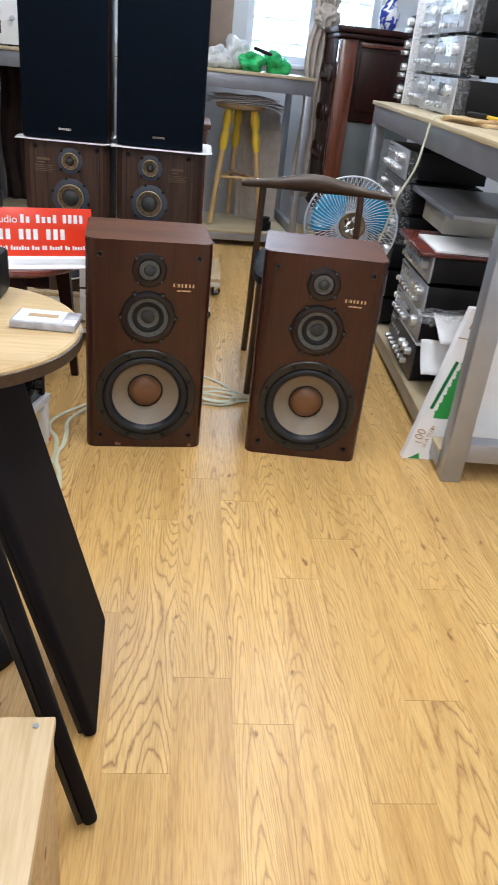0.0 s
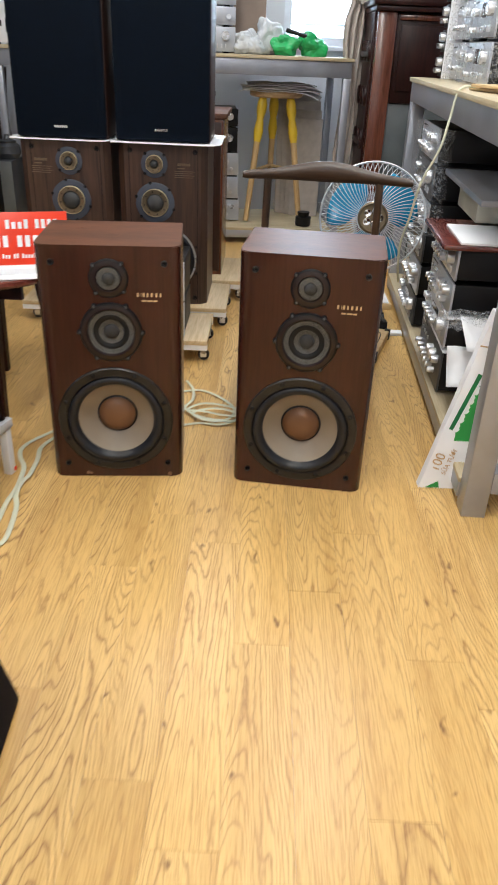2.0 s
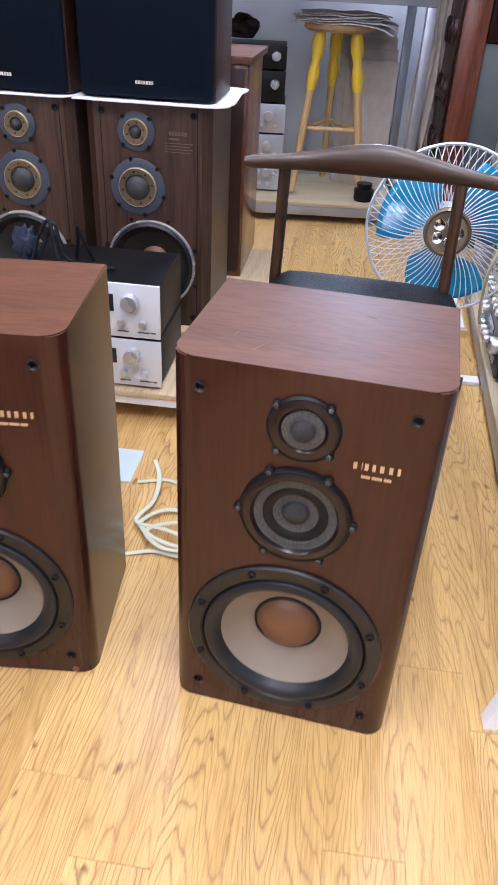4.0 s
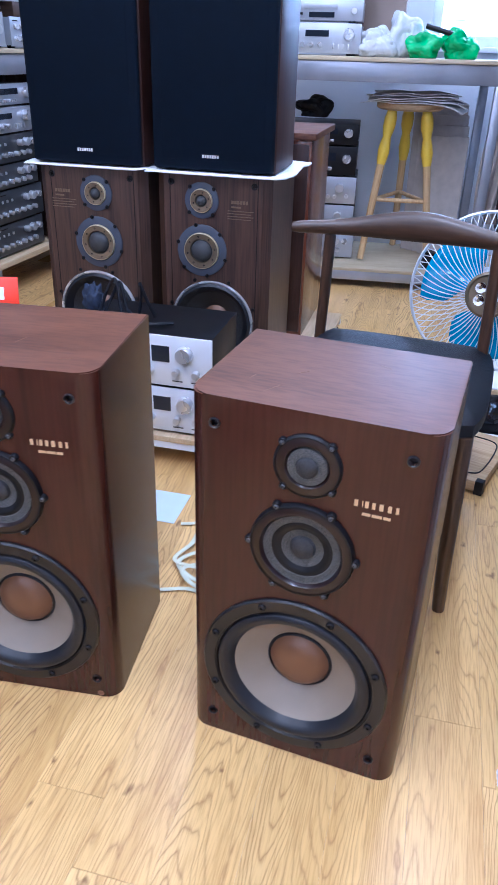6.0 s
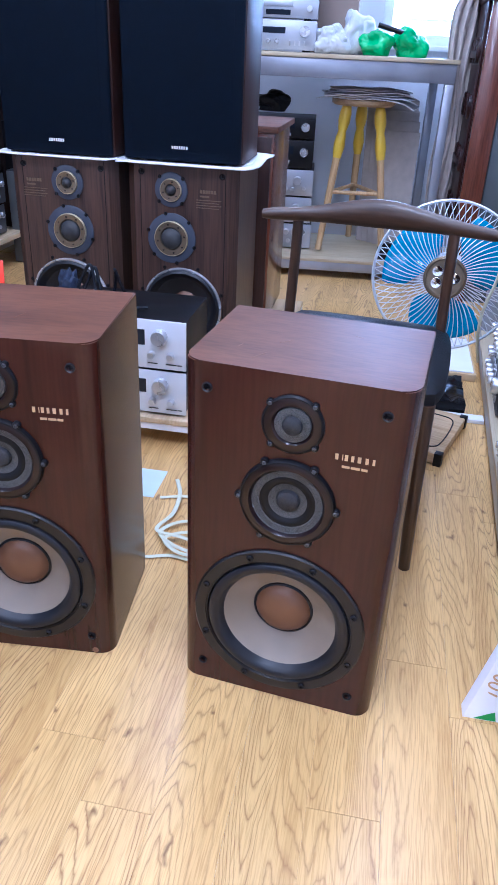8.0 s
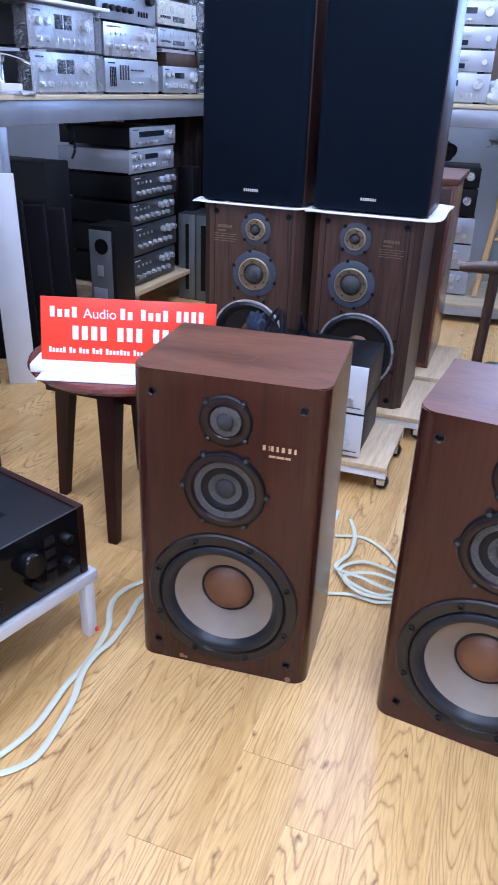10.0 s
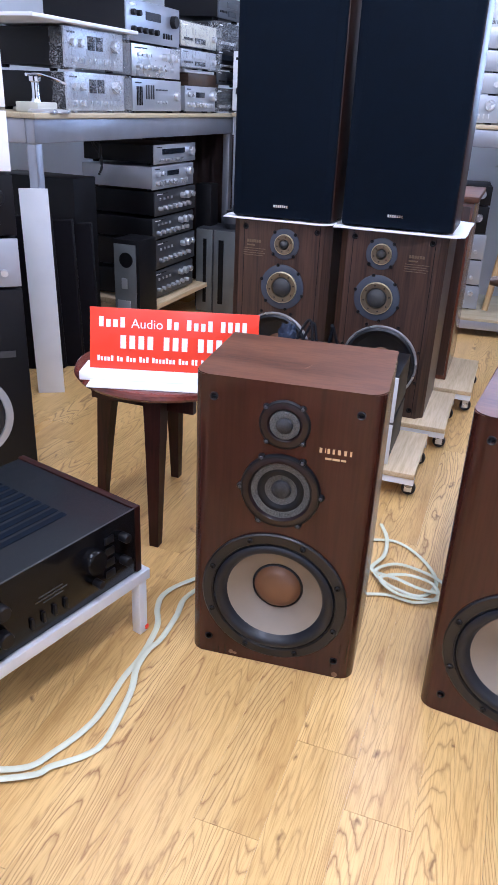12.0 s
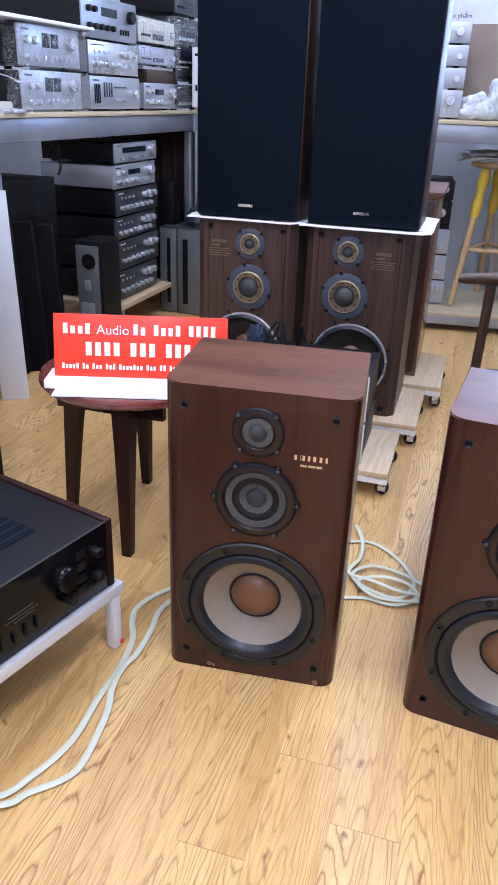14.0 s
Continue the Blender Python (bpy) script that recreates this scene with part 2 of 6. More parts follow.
CRATE = wood("knotty_crate_ply", (0.40, 0.25, 0.11), (0.62, 0.44, 0.23), "x", 0.5, 10, 0, 0.4, 0.15)
DKFACE = plain("grey_faceplate", (0.085, 0.09, 0.10), 0.38, 0.6)
BLACKMETAL = plain("black_textured_metal", (0.0065, 0.008, 0.010), 0.45, 0.0, 0.1, 60, 0.15, spec=0.2)
GLOSSBLACK = plain("gloss_black", (0.005, 0.005, 0.006), 0.14, 0, 0.1, relief=0, spec=0.2)
CREAMW = plain("white_enamel", (0.72, 0.75, 0.80), 0.3, 0.2, 0.05, relief=0)
BLUE = plain("clear_blue_plastic", (0.02, 0.27, 0.50), 0.15, 0, 0.08, relief=0)
GREENP = plain("dark_green_plastic", (0.01, 0.10, 0.06), 0.35)
CARDP = plain("pale_cardboard", (0.62, 0.46, 0.26), 0.75)
PALEBLUE = plain("pale_blue_paper", (0.60, 0.70, 0.76), 0.6, 0, 0.05)
DENIM = plain("dark_blue_cloth", (0.02, 0.03, 0.06), 0.8, 0, 0.5, 60, 0.4)
BAGW = plain("white_plastic_film", (0.56, 0.58, 0.60), 0.28, 0, 0.08, 20, 0.3)
BAGG = plain("green_plastic_film", (0.03, 0.42, 0.12), 0.22, 0, 0.25, 14, 0.3)
LEAF = plain("green_leaf", (0.05, 0.13, 0.03), 0.45, 0, 0.3, 30)
PORCELAIN, _vn, _vb = nodes_of("blue_white_porcelain", 0.12, 0, (0.75, 0.78, 0.82))
_vb.inputs["Coat Weight"].default_value = 0.3
_vr = ramp(_vn, noise_tex(_vn, mapped(_vn, (1, 1, 1)).outputs[0], 34, 2, 0.8).outputs[0], [(0.46, (0.72, 0.76, 0.82)), (0.52, (0.03, 0.06, 0.38))])
_vn.links.new(_vr.outputs[0], _vb.inputs["Base Color"])
BROWNCLOTH = plain("dark_brown_drape", (0.045, 0.03, 0.028), 0.85, 0, 0.15, 20, 0.3, spec=0.2)
LINEN = plain("beige_cloth", (0.50, 0.45, 0.41), 0.8, 0, 0.1, 20, 0.3)
PAPERG = plain("newsprint", (0.66, 0.66, 0.66), 0.7, 0, 0.3, 70)
CASE = plain("clear_case_plastic", (0.42, 0.42, 0.46), 0.1, 0, 0.3, 40, relief=0)
WINP = plain("window_paint", (0.75, 0.79, 0.86), 0.4)
CARDB = plain("brown_box_card", (0.26, 0.19, 0.15), 0.7)
PANE, _pn, _pb = nodes_of("window_glass", 0.02, 0, (1, 1, 1))
_pb.inputs["Transmission Weight"].default_value = 1.0
DAYLIGHT, _dn, _db = nodes_of("daylight", 0.9, 0, (0.6, 0.7, 0.8))
_db.inputs["Emission Color"].default_value = (0.72, 0.85, 1.0, 1)
_db.inputs["Emission Strength"].default_value = 2.2


# ---- mesh helpers ----
def box(bm, x0, y0, z0, x1, y1, z1, bev=0.0, seg=2):
    g = bmesh.ops.create_cube(bm, size=1.0)
    for v in g["verts"]:
        v.co = Vector((x0 + (v.co.x + 0.5) * (x1 - x0), y0 + (v.co.y + 0.5) * (y1 - y0), z0 + (v.co.z + 0.5) * (z1 - z0)))
    if bev:
        es = list({e for v in g["verts"] for e in v.link_edges})
        bmesh.ops.bevel(bm, geom=es, offset=bev, segments=seg, affect="EDGES", profile=0.5)
    return bm


def fresh(*args, **kw):
    return box(bmesh.new(), *args, **kw)


def prism(bm, outline, z0, z1):
    """A closed outline of (x, y) pulled up from z0 to z1."""
    lo = [bm.verts.new((x, y, z0)) for x, y in outline]
    hi = [bm.verts.new((x, y, z1)) for x, y in outline]
    n = len(outline)
    for i in range(n):
        bm.faces.new((lo[i], lo[(i + 1) % n], hi[(i + 1) % n], hi[i]))
    bm.faces.new(lo[::-1])
    bm.faces.new(hi)
    return bm


def lathe(profile, seg=48, axis="y", at=(0, 0, 0), bm=None):
    """Turns a profile of (radius, height) round an axis; y means height towards -y."""
    bm = bm or bmesh.new()
    rings = []
    for r, h in profile:
        ring = []
        for i in range(seg if r > 1e-6 else 1):
            a = 2 * math.pi * i / seg
            c, s = r * math.cos(a), r * math.sin(a)
            p = {"y": (c, -h, s), "z": (c, s, h), "x": (h, c, s)}[axis]
            ring.append(bm.verts.new((p[0] + at[0], p[1] + at[1], p[2] + at[2])))
        rings.append(ring)
    for a, b in zip(rings, rings[1:]):
        for i in range(seg):
            va, vb = a[i % len(a)], a[(i + 1) % len(a)]
            vc, vd = b[(i + 1) % len(b)], b[i % len(b)]
            f = [v for k, v in enumerate((va, vb, vc, vd)) if v not in (va, vb, vc, vd)[:k]]
            if len(f) > 2:
                bm.faces.new(f)
    return bm


def smooth_line(points, steps=6):
    pts = [Vector(p) for p in points]
    if len(pts) < 3:
        return pts
    ext = [pts[0] * 2 - pts[1]] + pts + [pts[-1] * 2 - pts[-2]]
    out = []
    for i in range(1, len(ext) - 2):
        p0, p1, p2, p3 = ext[i - 1:i + 3]
        for k in range(steps):
            t = k / steps
            out.append(0.5 * (2 * p1 + (p2 - p0) * t + (2 * p0 - 5 * p1 + 4 * p2 - p3) * t * t + (3 * p1 - p0 - 3 * p2 + p3) * t ** 3))
    return out + [pts[-1]]


def tube(bm, points, r, seg=8, steps=6, flat=1.0, taper=None):
    """A round (or flat) rod along a smooth line."""
    line = smooth_line(points, steps)
    rings = []
    for i, p in enumerate(line):
        d = (line[min(i + 1, len(line) - 1)] - line[max(i - 1, 0)]).normalized()
        up = Vector((0, 0, 1)) if abs(d.z) < 0.9 else Vector((0, 1, 0))
        u = d.cross(up).normalized()
        v = u.cross(d).normalized()
        rr = r if taper is None else r * (taper[0] + (taper[1] - taper[0]) * i / (len(line) - 1))
        rings.append([bm.verts.new(p + u * rr * math.cos(2 * math.pi * k / seg) + v * rr * flat * math.sin(2 * math.pi * k / seg)) for k in range(seg)])
    for a, b in zip(rings, rings[1:]):
        for k in range(seg):
            bm.faces.new((a[k], a[(k + 1) % seg], b[(k + 1) % seg], b[k]))
    bm.faces.new(rings[0][::-1])
    bm.faces.new(rings[-1])
    return bm


def part(name, bm, material, parent=None, label="", smooth=True):
    bmesh.ops.recalc_face_normals(bm, faces=bm.faces)
    me = bpy.data.meshes.new(name)
    bm.to_mesh(me)
    bm.free()
    me.materials.append(material)
    if smooth:
        me.shade_smooth()
        me.set_sharp_from_angle(angle=radians(32))
    ob = new(name, me)
    if parent is not None:
        ob.parent = parent
    if label:
        ob["label"] = label
    return ob


def again(ob, x, y, z, parent, m=None):
    """One more object on the same mesh."""
    o = bpy.data.objects.new(ob.name.split(".")[0], ob.data)
    scene.collection.objects.link(o)
    o.parent = parent
    o.matrix_basis = m if m else Matrix.Translation((x, y, z))
    return o


BASE = Matrix()  # the frame in which the things that follow are set down


def thing(name, m, label, category, group=""):
    e = new(name)
    e.empty_display_size = 0.1
    e.matrix_world = BASE @ m
    return tagged(e, label, category, group)


def structure(name, bm, material, label=""):
    return tagged(part(name, bm, material, None, label, False), kind="structure")


# ---- the room ----
X0, X1, Y0, Y1 = -2.55, 1.75, -1.4, 6.05
structure("wall_west", fresh(X0 - 0.12, Y0, -0.1, X0, Y1, CEIL), WALLP)
structure("wall_east", fresh(X1, Y0, -0.1, X1 + 0.12, Y1, CEIL), WALLP)
structure("wall_south", fresh(X0 - 0.12, Y0 - 0.12, -0.1, X1 + 0.12, Y0, CEIL), WALLP)
WX0, WX1, WZ0, WZ1 = 0.25, 1.20, 1.13, 2.15
nb = bmesh.new()
box(nb, X0 - 0.12, Y1, -0.1, WX0, Y1 + 0.14, CEIL)
box(nb, WX1, Y1, -0.1, X1 + 0.12, Y1 + 0.14, CEIL)
box(nb, WX0, Y1, -0.1, WX1, Y1 + 0.14, WZ0)
box(nb, WX0, Y1, WZ1, WX1, Y1 + 0.14, CEIL)
structure("wall_north", nb, WALLP)
structure("ceiling", fresh(X0 - 0.12, Y0 - 0.12, CEIL, X1 + 0.12, Y1 + 0.14, CEIL + 0.1), CEILP)
SUBF = plain("dark_joint", (0.46, 0.285, 0.11), 0.7)
floor = structure("floor", fresh(X0 - 0.12, Y0 - 0.12, -0.1, X1 + 0.12, Y1 + 0.14, -0.006), SUBF, "oak laminate plank floor")


# ---- loudspeakers ----
def screw(parent, points, r=0.006, h=0.004, material=BLACK, name="bolt"):
    first = None
    for x, y, z in points:
        if first is None:
            bm = lathe([(r, 0), (r, h * 0.6), (r * 0.75, h), (r * 0.4, h), (r * 0.35, h * 0.4), (0, h * 0.4)], 12)
            first = part(name, bm, material, parent)
            first.matrix_basis = Matrix.Translation((x, y, z))
        else:
            again(first, x, y, z, parent)


def ring_points(n, r, cx, cz, y, a0=0.0):
    return [(cx + r * math.cos(a0 + 2 * math.pi * i / n), y, cz + r * math.sin(a0 + 2 * math.pi * i / n)) for i in range(n)]


def rounded_front(w, d, r, n=6):
    """Outline with rounded front corners (front at y = 0)."""
    pts = [(w / 2, d), (-w / 2, d)]
    pts += [(-w / 2 + r - r * math.cos(a), r - r * math.sin(a)) for a in [math.pi / 2 * i / n for i in range(n + 1)]]
    pts += [(w / 2 - r + r * math.sin(a), r - r * math.cos(a)) for a in [math.pi / 2 * i / n for i in range(n + 1)]]
    return pts


def bar(parent, name, x0, z0, x1, z1, material, y=-0.0012):
    return part(name, fresh(x0, y, z0, x1, 0.001, z1), material, parent)


def cut(bm, holes):
    """The mesh of bm with round holes bored into its front: (x, z, radius, depth)."""
    bmesh.ops.recalc_face_normals(bm, faces=bm.faces)
    me = bpy.data.meshes.new("blank")
    bm.to_mesh(me)
    bm.free()
    body = new("blank", me)
    tools = []
    for x, z, r, d in holes:
        tb = lathe([(0, 0.02), (r, 0.02), (r, -d), (0, -d)], 48 if r > 0.02 else 16, at=(x, 0, z))
        bmesh.ops.recalc_face_normals(tb, faces=tb.faces)
        tm = bpy.data.meshes.new("tool")
        tb.to_mesh(tm)
        tb.free()
        t = new("tool", tm)
        mod = body.modifiers.new("bore", "BOOLEAN")
        mod.operation, mod.object, mod.solver = "DIFFERENCE", t, "EXACT"
        tools.append(t)
    done = bpy.data.meshes.new_from_object(body.evaluated_get(bpy.context.evaluated_depsgraph_get()))
    for t in tools + [body]:
        bpy.data.objects.remove(t)
    out = bmesh.new()
    out.from_mesh(done)
    bpy.data.meshes.remove(done)
    return out


def main_speaker(m, label):
    W, H, D = 0.366, 0.665, 0.284
    sp = thing("loudspeaker", m, label, "loudspeaker", "pair of floor loudspeakers")
    bm = prism(bmesh.new(), rounded_front(W, D, 0.030), 0.0, H)
    es = [e for e in bm.edges if all(v.co.z > H - 0.001 for v in e.verts)]
    bmesh.ops.bevel(bm, geom=es, offset=0.002, segments=2, affect="EDGES")
    holes = [(x, z, 0.0055, 0.02) for x in (-0.141, 0.141) for z in (0.622, 0.045)]
    bm = cut(bm, holes + [(0, 0.183, 0.129, 0.09), (0, 0.440, 0.0595, 0.04)])
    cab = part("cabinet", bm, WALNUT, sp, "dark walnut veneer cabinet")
    cab.data.materials.append(WALNUT_TOP_LIT)
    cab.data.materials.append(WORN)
    # upward faces take the lit copy of the veneer
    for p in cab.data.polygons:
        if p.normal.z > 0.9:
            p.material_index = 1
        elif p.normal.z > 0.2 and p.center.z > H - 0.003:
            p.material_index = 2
    for x, z in ((-0.141, 0.622), (0.141, 0.622), (-0.141, 0.045), (0.141, 0.045)):
        ring = lathe([(0.0088, 0), (0.0088, 0.002), (0.0072, 0.0026), (0.0058, 0.001), (0.0052, -0.006), (0.0052, -0.010), (0, -0.010)], 20, at=(x, 0, z))
        part("grille_socket", ring, FRAMEM if z > 0.3 else BLACK, sp)
    # tweeter
    tz = 0.583
    tw = part("tweeter", lathe([(0.0484, 0), (0.0484, 0.004), (0.0446, 0.006), (0.0335, 0.006), (0.0298, 0.002), (0, 0.002)], at=(0, 0, tz)), MAROON, sp, "round maroon tweeter plate")
    part("rim", lathe([(0.0502, 0), (0.0502, 0.003), (0.0474, 0.0065), (0.0456, 0.0065)], at=(0, 0, tz)), BLACK, tw)
    part("wire_mesh", lathe([(0.0298, 0.002), (0.0288, 0.0055), (0.0195, 0.007), (0.0158, 0.006)], at=(0, 0, tz)), MESH, tw)
    part("dome", lathe([(0.0172, 0.005), (0.0144, 0.011), (0.0084, 0.0145), (0, 0.0155)], 32, at=(0, 0, tz)), DOMEM, tw)
    lug = ring_points(4, 0.0498, 0, tz, -0.001, math.pi / 4 + 0.06)
    for x, y, z in lug:
        part("lug", lathe([(0.0063, -0.001), (0.0063, 0.005), (0.0052, 0.0065), (0, 0.0065)], 14, at=(x, 0, z)), BLACK, tw)
    screw(tw, [(x, -0.0065, z) for x, y, z in lug], 0.0036, 0.002, DKFACE, "screw")
    # midrange
    mz = 0.440
    md = part("midrange", lathe([(0.0788, 0), (0.0788, 0.006), (0.0737, 0.009), (0.0639, 0.009), (0.0604, 0.003), (0.0596, -0.004)], 56, at=(0, 0, mz)), MAROON, sp, "round maroon midrange plate")
    part("rim", lathe([(0.0808, 0), (0.0808, 0.004), (0.0783, 0.009), (0.0753, 0.0095)], 56, at=(0, 0, mz)), BLACK, md)
    part("wire_mesh", lathe([(0.0598, 0.003), (0.0588, 0.002), (0.0488, 0.0015), (0.0469, 0.000)], 48, at=(0, 0, mz)), MESH, md, "grey wire mesh ring")
    part("surround", lathe([(0.0479, 0.000), (0.0439, 0.0015), (0.0389, 0.0005), (0.0319, -0.004)], 48, at=(0, 0, mz)), BLACK, md)
    part("cone", lathe([(0.0329, -0.003), (0.0260, -0.0055), (0.0179, -0.007)], 48, at=(0, 0, mz)), MESH, md)
    part("dome", lathe([(0.0204, -0.007), (0.0179, -0.001), (0.0100, 0.003), (0, 0.004)], 32, at=(0, 0, mz)), DOMEM, md)
    lug = ring_points(6, 0.0813, 0, mz, 0, math.radians(0))
    for x, y, z in lug:
        part("lug", lathe([(0.0072, -0.001), (0.0072, 0.006), (0.0060, 0.008), (0, 0.008)], 14, at=(x, 0, z)), BLACK, md)
    screw(md, [(x, -0.008, z) for x, y, z in lug], 0.0038, 0.002, DKFACE, "screw")
    # woofer
    wz = 0.183
    wf = part("woofer", lathe([(0.1569, 0), (0.1569, 0.004), (0.1539, 0.007), (0.1356, 0.007), (0.1346, 0.0055), (0.1331, 0.0055), (0.1326, 0.007), (0.1296, 0.003), (0.1286, -0.010)], 72, at=(0, 0, wz)), FRAMEM, sp, "black woofer frame")
    part("surround", lathe([(0.1305, 0.003), (0.1285, 0.0075), (0.1240, 0.0105), (0.1185, 0.0110), (0.1130, 0.0085), (0.1085, 0.0030), (0.1055, -0.004), (0.1030, -0.007)], 72, at=(0, 0, wz)), RUBBER, wf, "black rubber surround")
    part("cone", lathe([(0.1048, -0.005), (0.1028, -0.007), (0.0795, -0.026), (0.0531, -0.043), (0.0497, -0.045)], 72, at=(0, 0, wz)), CONE, wf, "taupe paper cone")
    part("cap_ring", lathe([(0.0566, -0.0425), (0.0551, -0.038), (0.0526, -0.037), (0.0506, -0.040)], 56, at=(0, 0, wz)), RUBBER, wf)
    part("dust_cap", lathe([(0.0517, -0.039), (0.0457, -0.031), (0.0338, -0.024), (0.0179, -0.020), (0, -0.019)], 48, at=(0, 0, wz)), COPPER, wf, "brown dust cap")
    screw(wf, ring_points(8, 0.1446, 0, wz, -0.007, math.radians(22.5)), 0.0065, 0.004, BLACK)
    # maker's mark as plain bars
    for x0, x1 in ((0.070, 0.079), (0.081, 0.083), (0.085, 0.094), (0.095, 0.103), (0.105, 0.115), (0.117, 0.126), (0.128, 0.135)):
        bar(sp, "mark", x0, 0.5365, x0 + (x1 - x0) * 0.55, 0.5465, GOLD)
    for x0, x1 in ((0.082, 0.094), (0.096, 0.110), (0.112, 0.122)):
        bar(sp, "mark", x0, 0.5235, x1, 0.5275, GOLD)
    return sp


sp_l = main_speaker(pose(-0.205, 2.170, 0, 0, 0, 5.1), "walnut three-way loudspeaker with chipped base edge on the plank floor")
for cx, cz, r in ((-0.088, 0.012, 0.006), (-0.079, 0.010, 0.004), (0.146, 0.008, 0.007)):
    part("chip", lathe([(r, 0.0), (r * 0.8, 0.0008), (0, 0.001)], 7, at=(cx, 0, cz)), WORN, sp_l, "bare wood chip")
sp_r = main_speaker(pose(0.306, 2.157, 0, 0, 0, -6.1), "walnut three-way loudspeaker beside its twin on the plank floor")


# light scratches on the cabinet tops
for sp_, marks in ((sp_r, ((-0.075, 0.055, 0.035, 62), (-0.050, 0.130, 0.022, 48), (0.06, 0.20, 0.018, -20), (-0.115, 0.085, 0.016, 75))), (sp_l, ((0.02, 0.11, 0.03, 70), (-0.09, 0.19, 0.02, 40), (0.12, 0.05, 0.02, 15)))):
    for x, y, ln, ang in marks:
        sc_ = part("scratch", fresh(-ln / 2, -0.0007, 0, ln / 2, 0.0007, 0.0003), WORN, sp_, "pale scratch")
        sc_.matrix_basis = pose(x, y, 0.6651, 0, 0, ang)


def rear_speaker(m, off, logo_x):
    W, H, D = 0.366, 0.662, 0.355
    sp = thing("studio_loudspeaker", m, "dark rosewood loudspeaker with silver-edged woofer on a wheeled board", "loudspeaker", "rosewood loudspeakers on dollies")
    c = 0.026
    out = [(W / 2, D), (-W / 2, D), (-W / 2, c), (-W / 2 + c, 0), (W / 2 - c, 0), (W / 2, c)]
    bm = prism(bmesh.new(), out, 0, H)
    bm = cut(bm, [(0.0, 0.195, 0.128, 0.09)] + [(x, z, 0.006, 0.02) for x in (-0.132, 0.132) for z in (0.632, 0.03)])
    part("cabinet", bm, ROSE, sp, "dark rosewood veneer cabinet", False)
    for x in (-0.143, 0.143):
        bar(sp, "groove", x - 0.0012 + (0.006 if x < 0 else -0.0), 0.004, x + 0.0012 + (0.006 if x < 0 else -0.0), H - 0.004, BLACK, -0.0006)
    for x in (-0.132, 0.132):
        for z in (0.632, 0.03):
            part("grille_socket", lathe([(0.010, 0), (0.010, 0.003), (0.006, 0.002), (0.0055, -0.008), (0, -0.010)], 16, at=(x, 0, z)), BLACK, sp)
    for nm, z, r, r2 in (("tweeter", 0.582, 0.054, 0.035), ("midrange", 0.429, 0.081, 0.056)):
        d = part(nm, lathe([(r, 0), (r, 0.004), (r - 0.004, 0.006), (r2, 0.006), (0, 0.005)], 40, at=(off, 0, z)), SLATE, sp, "round blue-grey driver plate")
        ri = r2 * (0.46 if nm == "tweeter" else 0.62)
        part("brass_ring", lathe([(r2, 0.006), (r2 - 0.002, 0.013), (ri + 0.003, 0.012), (ri, 0.006)], 40, at=(off, 0, z)), BRASS, d, "dull bronze ring")
        part("edge_ring", lathe([(r2 + 0.001, 0.006), (r2, 0.013), (r2 - 0.0015, 0.0142), (r2 - 0.0025, 0.012)], 40, at=(off, 0, z)), PALEGOLD, d, "pale gold edge")
        part("dome", lathe([(ri, 0.007), (ri * 0.93, 0.012), (ri * 0.7, 0.018), (ri * 0.35, 0.022), (0, 0.023)], 32, at=(off, 0, z)), DKGREY, d)
        screw(d, [(x, -0.006, zz) for x, y, zz in ring_points(4 if nm == "tweeter" else 6, r, off, z, 0, 0.75)], 0.006, 0.004, BLACK)
        if nm == "midrange":
            screw(d, [(x, -0.0115, zz) for x, y, zz in ring_points(8, r2 * 0.81, off, z, 0, 0.2)], 0.003, 0.002, BLACK)
        else:
            screw(d, [(x, -0.0115, zz) for x, y, zz in ring_points(6, r2 * 0.73, off, z, 0, 0.3)], 0.0025, 0.002, BLACK)
    wz, off = 0.195, 0.0
    w = part("woofer", lathe([(0.139, 0), (0.139, 0.006), (0.137, 0.009), (0.134, 0.009), (0.1275, 0.004), (0.127, -0.008)], 60, at=(off, 0, wz)), SATIN, sp, "silver-edged woofer frame")
    part("surround", lathe([(0.134, 0.0085), (0.131, 0.006), (0.122, 0.011), (0.112, 0.004), (0.102, -0.008)], 60, at=(off, 0, wz)), RUBBER, w)
    part("cone", lathe([(0.104, -0.007), (0.07, -0.028), (0.042, -0.046)], 60, at=(off, 0, wz)), DOMEM, w)
    part("dust_cap", lathe([(0.046, -0.044), (0.03, -0.032), (0, -0.026)], 32, at=(off, 0, wz)), COPPER, w)
    screw(w, [(x, -0.004, zz) for x, y, zz in ring_points(8, 0.149, off, wz, 0, 0.4)], 0.006, 0.004, BLACK)
    for k in range(6):
        bar(sp, "mark", logo_x + k * 0.009, 0.578, logo_x + k * 0.009 + 0.007, 0.588, BRASS)
    bar(sp, "mark", logo_x, 0.566, logo_x + 0.03, 0.571, BRASS)
    for k in range(4):
        bar(sp, "mark", logo_x - 0.012, 0.556 - k * 0.008, logo_x + 0.07 - 0.008 * (k % 2), 0.558 - k * 0.008, BRASS)
    return sp


rear_speaker(pose(-0.2435, 3.505, 0.093), -0.034, 0.060)
rear_speaker(pose(-0.6400, 3.495, 0.093), 0.016, -0.126)


